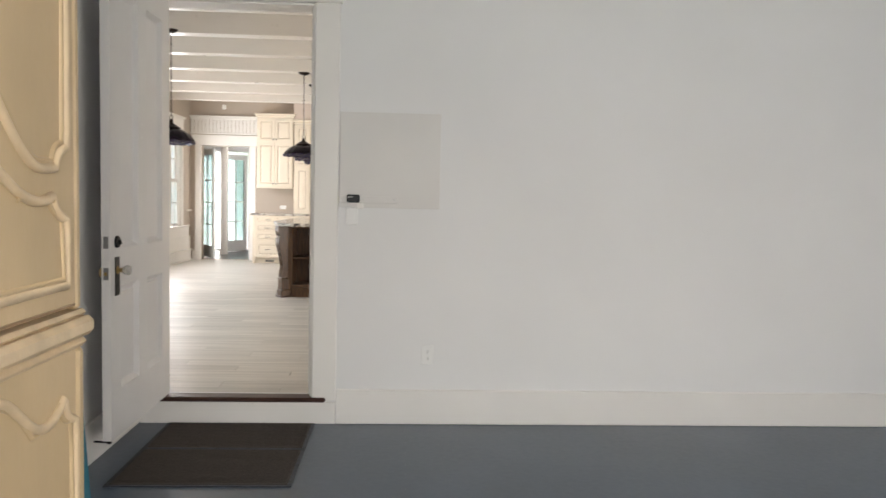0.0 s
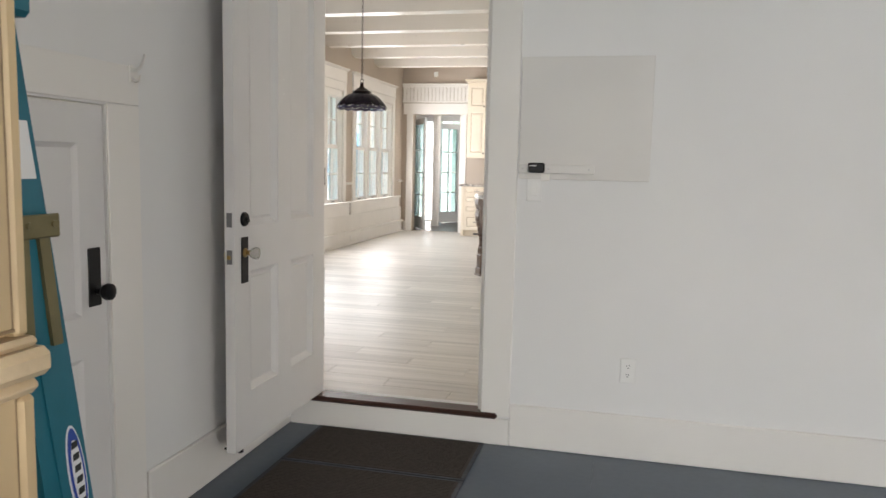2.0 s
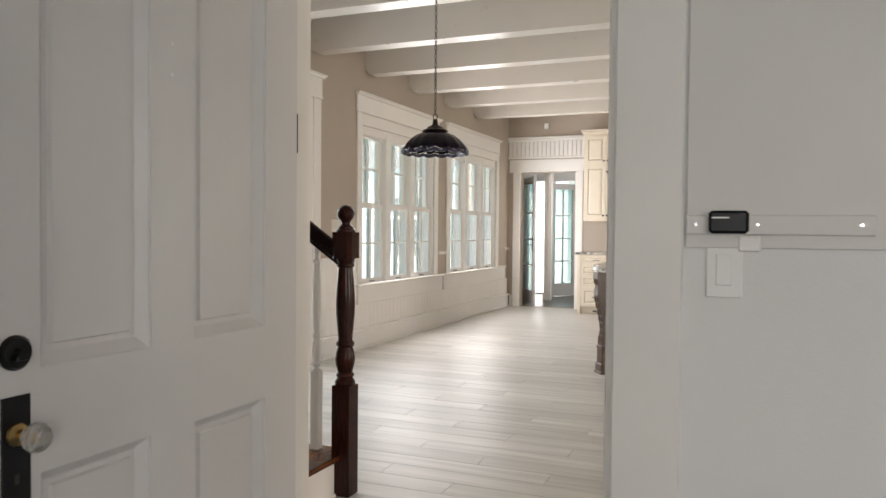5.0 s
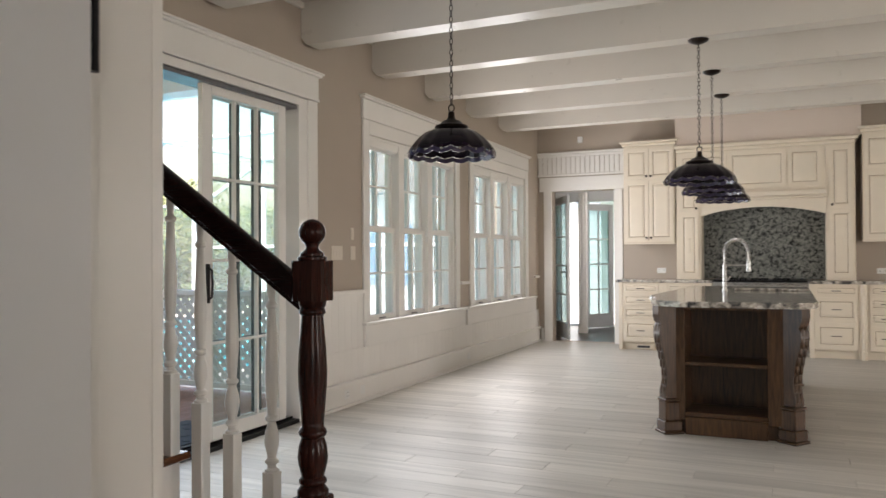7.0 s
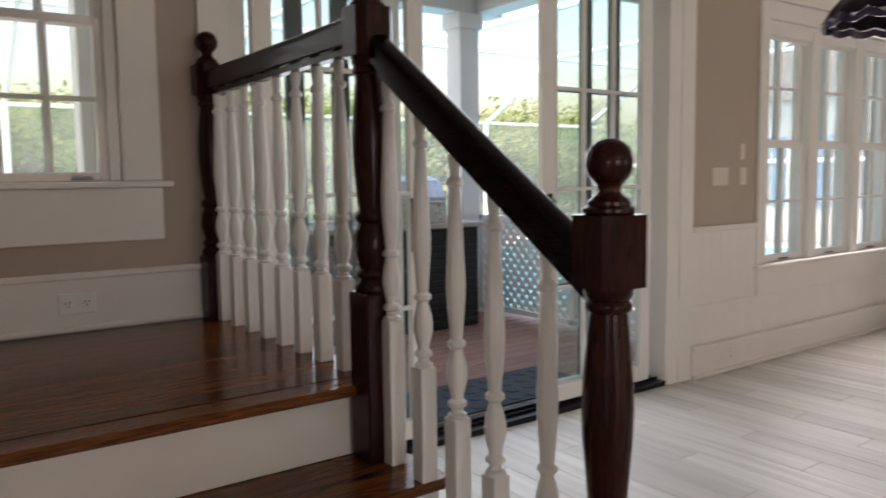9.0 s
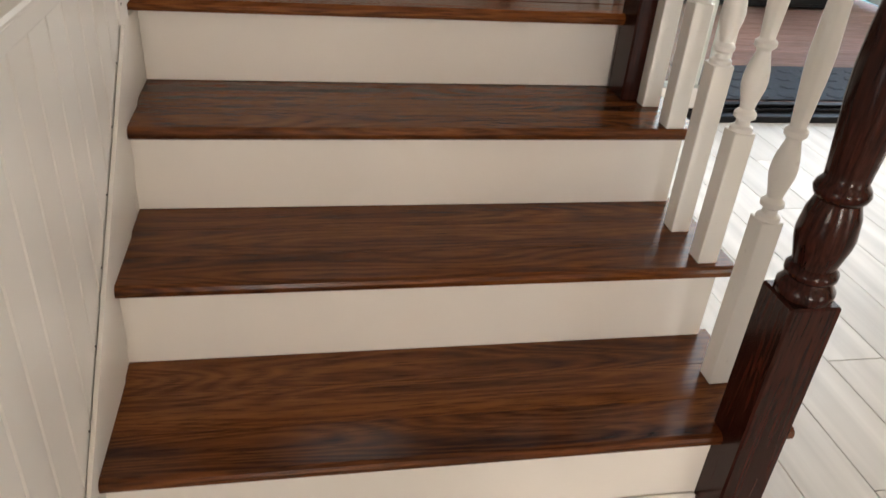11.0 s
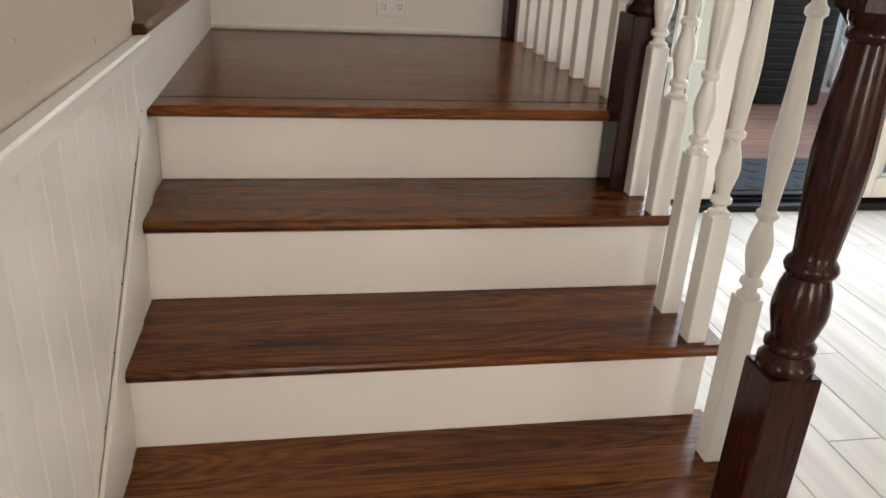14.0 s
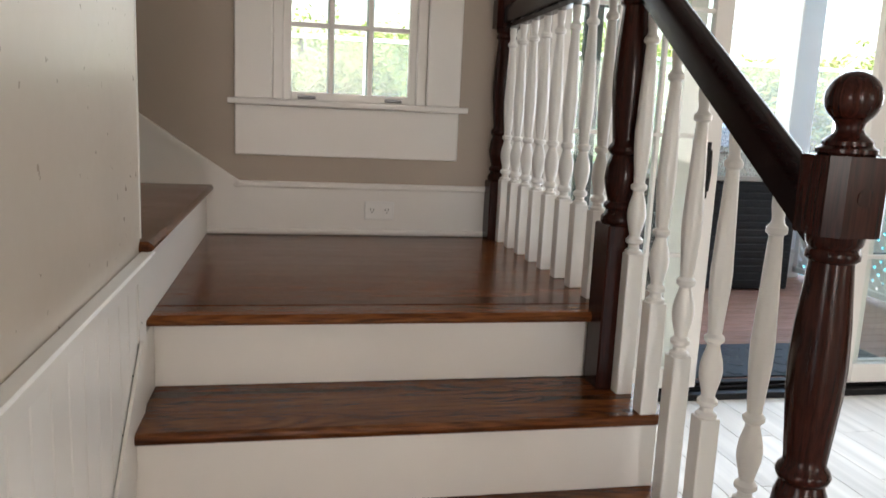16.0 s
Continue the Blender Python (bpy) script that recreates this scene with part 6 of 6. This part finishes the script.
part("lid", prism(lid, "y", 8.95, 9.70), M_STEEL, gr)
part("lid_handle", tube([(-6.21, 9.0, 1.08), (-6.17, 9.02, 1.08), (-6.17, 9.63, 1.08), (-6.21, 9.65, 1.08)], 0.012), M_STEEL, gr)

setting("ground", boxes([(-600, -600, -0.6, 600, 600, -0.36)]), M_GRASS, "green lawn reaching to the trees", "ground")
setting("pavement_pool", boxes([(-16.5, 3.0, -0.42, -7.0, 24.0, -0.30), (-7.0, 10.7, -0.42, XW - 0.2, 30.0, -0.30)]), M_PAVE, "pale paving round the pool", "pavement")
setting("water_pool", boxes([(-14.5, 8.5, -0.40, -7.6, 21.0, -0.285)]), M_WATER, "turquoise swimming pool water", "water")
# screen enclosure over the pool
sc = thing("pool_enclosure", (-12, 12, -0.3), "white aluminium screen enclosure frame over the pool", "pool enclosure")
for y in (4.0, 7.5, 11.0, 14.5, 18.0, 21.5):
    part("post", one(-16.0, y - 0.05, -0.3, -15.88, y + 0.05, 2.6, 0.01), M_EXTWHITE, sc)
    part("rafter", tube([(-15.94, y, 2.6), (-13.5, y, 3.9), (-7.1, y, 3.9)], 0.05, 6), M_EXTWHITE, sc)
for z in (2.6,):
    part("rail", one(-15.98, 3.5, z, -15.90, 22.0, z + 0.07, 0.006), M_EXTWHITE, sc)
part("ridge", one(-13.56, 3.5, 3.85, -13.44, 22.0, 3.95, 0.006), M_EXTWHITE, sc)
part("screen_mesh", boxes([(-15.945, 3.5, -0.3, -15.94, 22.0, 2.6), (-15.9, 21.49, -0.3, -7.1, 21.495, 3.9)]), M_SCREEN, sc, "fine grey insect screen")
for y in (21.5,):
    for x in (-13.5, -11, -8.5):
        part("end_post", one(x - 0.05, y - 0.05, -0.3, x + 0.05, y + 0.05, 3.9, 0.008), M_EXTWHITE, sc)
    part("end_rail", one(-15.9, y - 0.04, 1.5, -7.1, y + 0.04, 1.58, 0.006), M_EXTWHITE, sc)


def tree(x, y, h, spread, leaf, seed):
    rnd = random.Random(seed)
    t = thing("tree", (x, y, -0.37), "leafy green garden tree", "tree", "garden trees")
    tr = bmesh.new()
    tube([(x, y, -0.4), (x + 0.1, y, h * 0.3), (x - 0.1, y + 0.1, h * 0.6), (x, y, h * 0.85)], 0.09 + h * 0.006, 7, tr)
    tips = []
    for k in range(9):
        a, z = rnd.uniform(0, 6.28), h * rnd.uniform(0.12, 0.7)
        e = (x + spread * 0.8 * math.cos(a) * rnd.uniform(.5, 1), y + spread * 0.8 * math.sin(a) * rnd.uniform(.5, 1), z + h * rnd.uniform(0.05, 0.3))
        tube([(x, y, z), ((x + e[0]) / 2, (y + e[1]) / 2, (z + e[2]) / 2 + 0.15), e], 0.035, 5, tr)
        tips.append(e)
    part("trunk", tr, M_BARK, t)
    verts, faces = [], []
    for k in range(4000):
        c = rnd.choice(tips + [(x, y, h * 0.85)])
        rr = spread * 0.55 * rnd.random() ** 0.5
        a, b = rnd.uniform(0, 6.28), rnd.uniform(-1, 1)
        p = Vector((c[0] + rr * math.cos(a), c[1] + rr * math.sin(a), c[2] + rr * b * 0.8))
        s = rnd.uniform(0.06, 0.14)
        u = Vector((rnd.uniform(-1, 1), rnd.uniform(-1, 1), rnd.uniform(-.6, .6))).normalized()
        w = u.cross(Vector((rnd.uniform(-1, 1), rnd.uniform(-1, 1), 1))).normalized()
        i = len(verts)
        verts += [p - u * s, p + w * s * 0.5, p + u * s, p - w * s * 0.5]
        faces.append((i, i + 1, i + 2, i + 3))
    me = bpy.data.meshes.new("crown")
    me.from_pydata(verts, [], faces)
    me.materials.append(leaf)
    ob = new("crown", me)
    me.transform(Matrix.Translation(-t.location))
    ob.parent = t
    return t


rnd = random.Random(4)
for k in range(26):
    a = k / 25
    x, y = -27 + rnd.uniform(-4, 3) - (0 if a < 0.7 else -10 * (a - 0.7)), -6 + 44 * a
    tree(x, y, rnd.uniform(2.9, 4.8), rnd.uniform(1.9, 2.8), M_LEAF if k % 3 else M_LEAF2, k)
for k in range(20):
    tree(-19 + rnd.uniform(-1, 1), -1 + 1.6 * k, rnd.uniform(1.9, 3.2), rnd.uniform(1.3, 1.9), M_LEAF2 if k % 2 else M_LEAF, 50 + k)

# neighbouring wing seen by the windows
hw = thing("pool_house", (-9.5, 24, -0.3), "white sided pool house with blue shutters", "house")
part("wall", one(-12.5, 22.5, -0.3, -4.6, 28.0, 2.9, 0.02), M_SIDING, hw)
for k in range(20):
    part("siding_board", one(-12.52, 22.478, -0.2 + 0.15 * k, -4.58, 22.5, -0.06 + 0.15 * k, 0.004), M_SIDING, hw)
part("roof", prism([(-12.9, 2.9), (-8.5, 5.0), (-4.2, 2.9)], "y", 22.1, 28.3), M_ROOF, hw)
for x in (-11.4, -9.0, -6.6):
    w = part("window", boxes([(x - 0.45, 22.44, 0.5, x + 0.45, 22.477, 2.1)], 0.01), M_SLOT, hw)
    part("frame", boxes([(x - 0.5, 22.43, 0.45, x + 0.5, 22.44, 0.5), (x - 0.5, 22.43, 2.1, x + 0.5, 22.44, 2.16), (x - 0.03, 22.43, 0.5, x + 0.03, 22.44, 2.1)], 0.004), M_EXTWHITE, w)
    part("shutter", boxes([(x - 0.85, 22.44, 0.5, x - 0.5, 22.477, 2.1)], 0.01), M_BLUEDOOR, hw)
    part("shutter", boxes([(x + 0.5, 22.44, 0.5, x + 0.85, 22.477, 2.1)], 0.01), M_BLUEDOOR, hw)

# ---- floor tiles of the great room ----
TW, TL = 0.162, 1.215
rnd = random.Random(11)
mesh_of = {}
far = bmesh.new()
count, row, y = 0, 0, YA + 0.08
while y < YF - 0.001:
    y1 = min(y + TW, YF)
    x = XW + 0.001 - ((row * 0.405) % TL)
    while x < 5.9:
        a, b = max(x, XW + 0.001), min(x + TL, 5.9)
        x += TL
        if b - a < 0.03:
            continue
        if a < 1.2 and y < 12.6 and count < 300:
            key = (round(b - a, 3), round(y1 - y, 3))
            if key not in mesh_of:
                bm = one(0.0011, 0.0011, -0.008, key[0] - 0.0011, key[1] - 0.0011, 0.0, 0.0012)
                m2 = bpy.data.meshes.new("floor_tile")
                bm.to_mesh(m2)
                bm.free()
                m2.materials.append(M_TILE)
                mesh_of[key] = m2
            ob = new("floor_tile", mesh_of[key])
            ob.parent, ob.location = floor_gr, (a, y, rnd.uniform(-0.0004, 0.0003))
            count += 1
        else:
            box(far, a + 0.0011, y + 0.0011, -0.008, b - 0.0011, y1 - 0.0011, 0.0, 0.0012)
    y += TW
    row += 1
tagged(part("floor_tiles_far", far, M_TILE, floor_gr), kind="stuff")
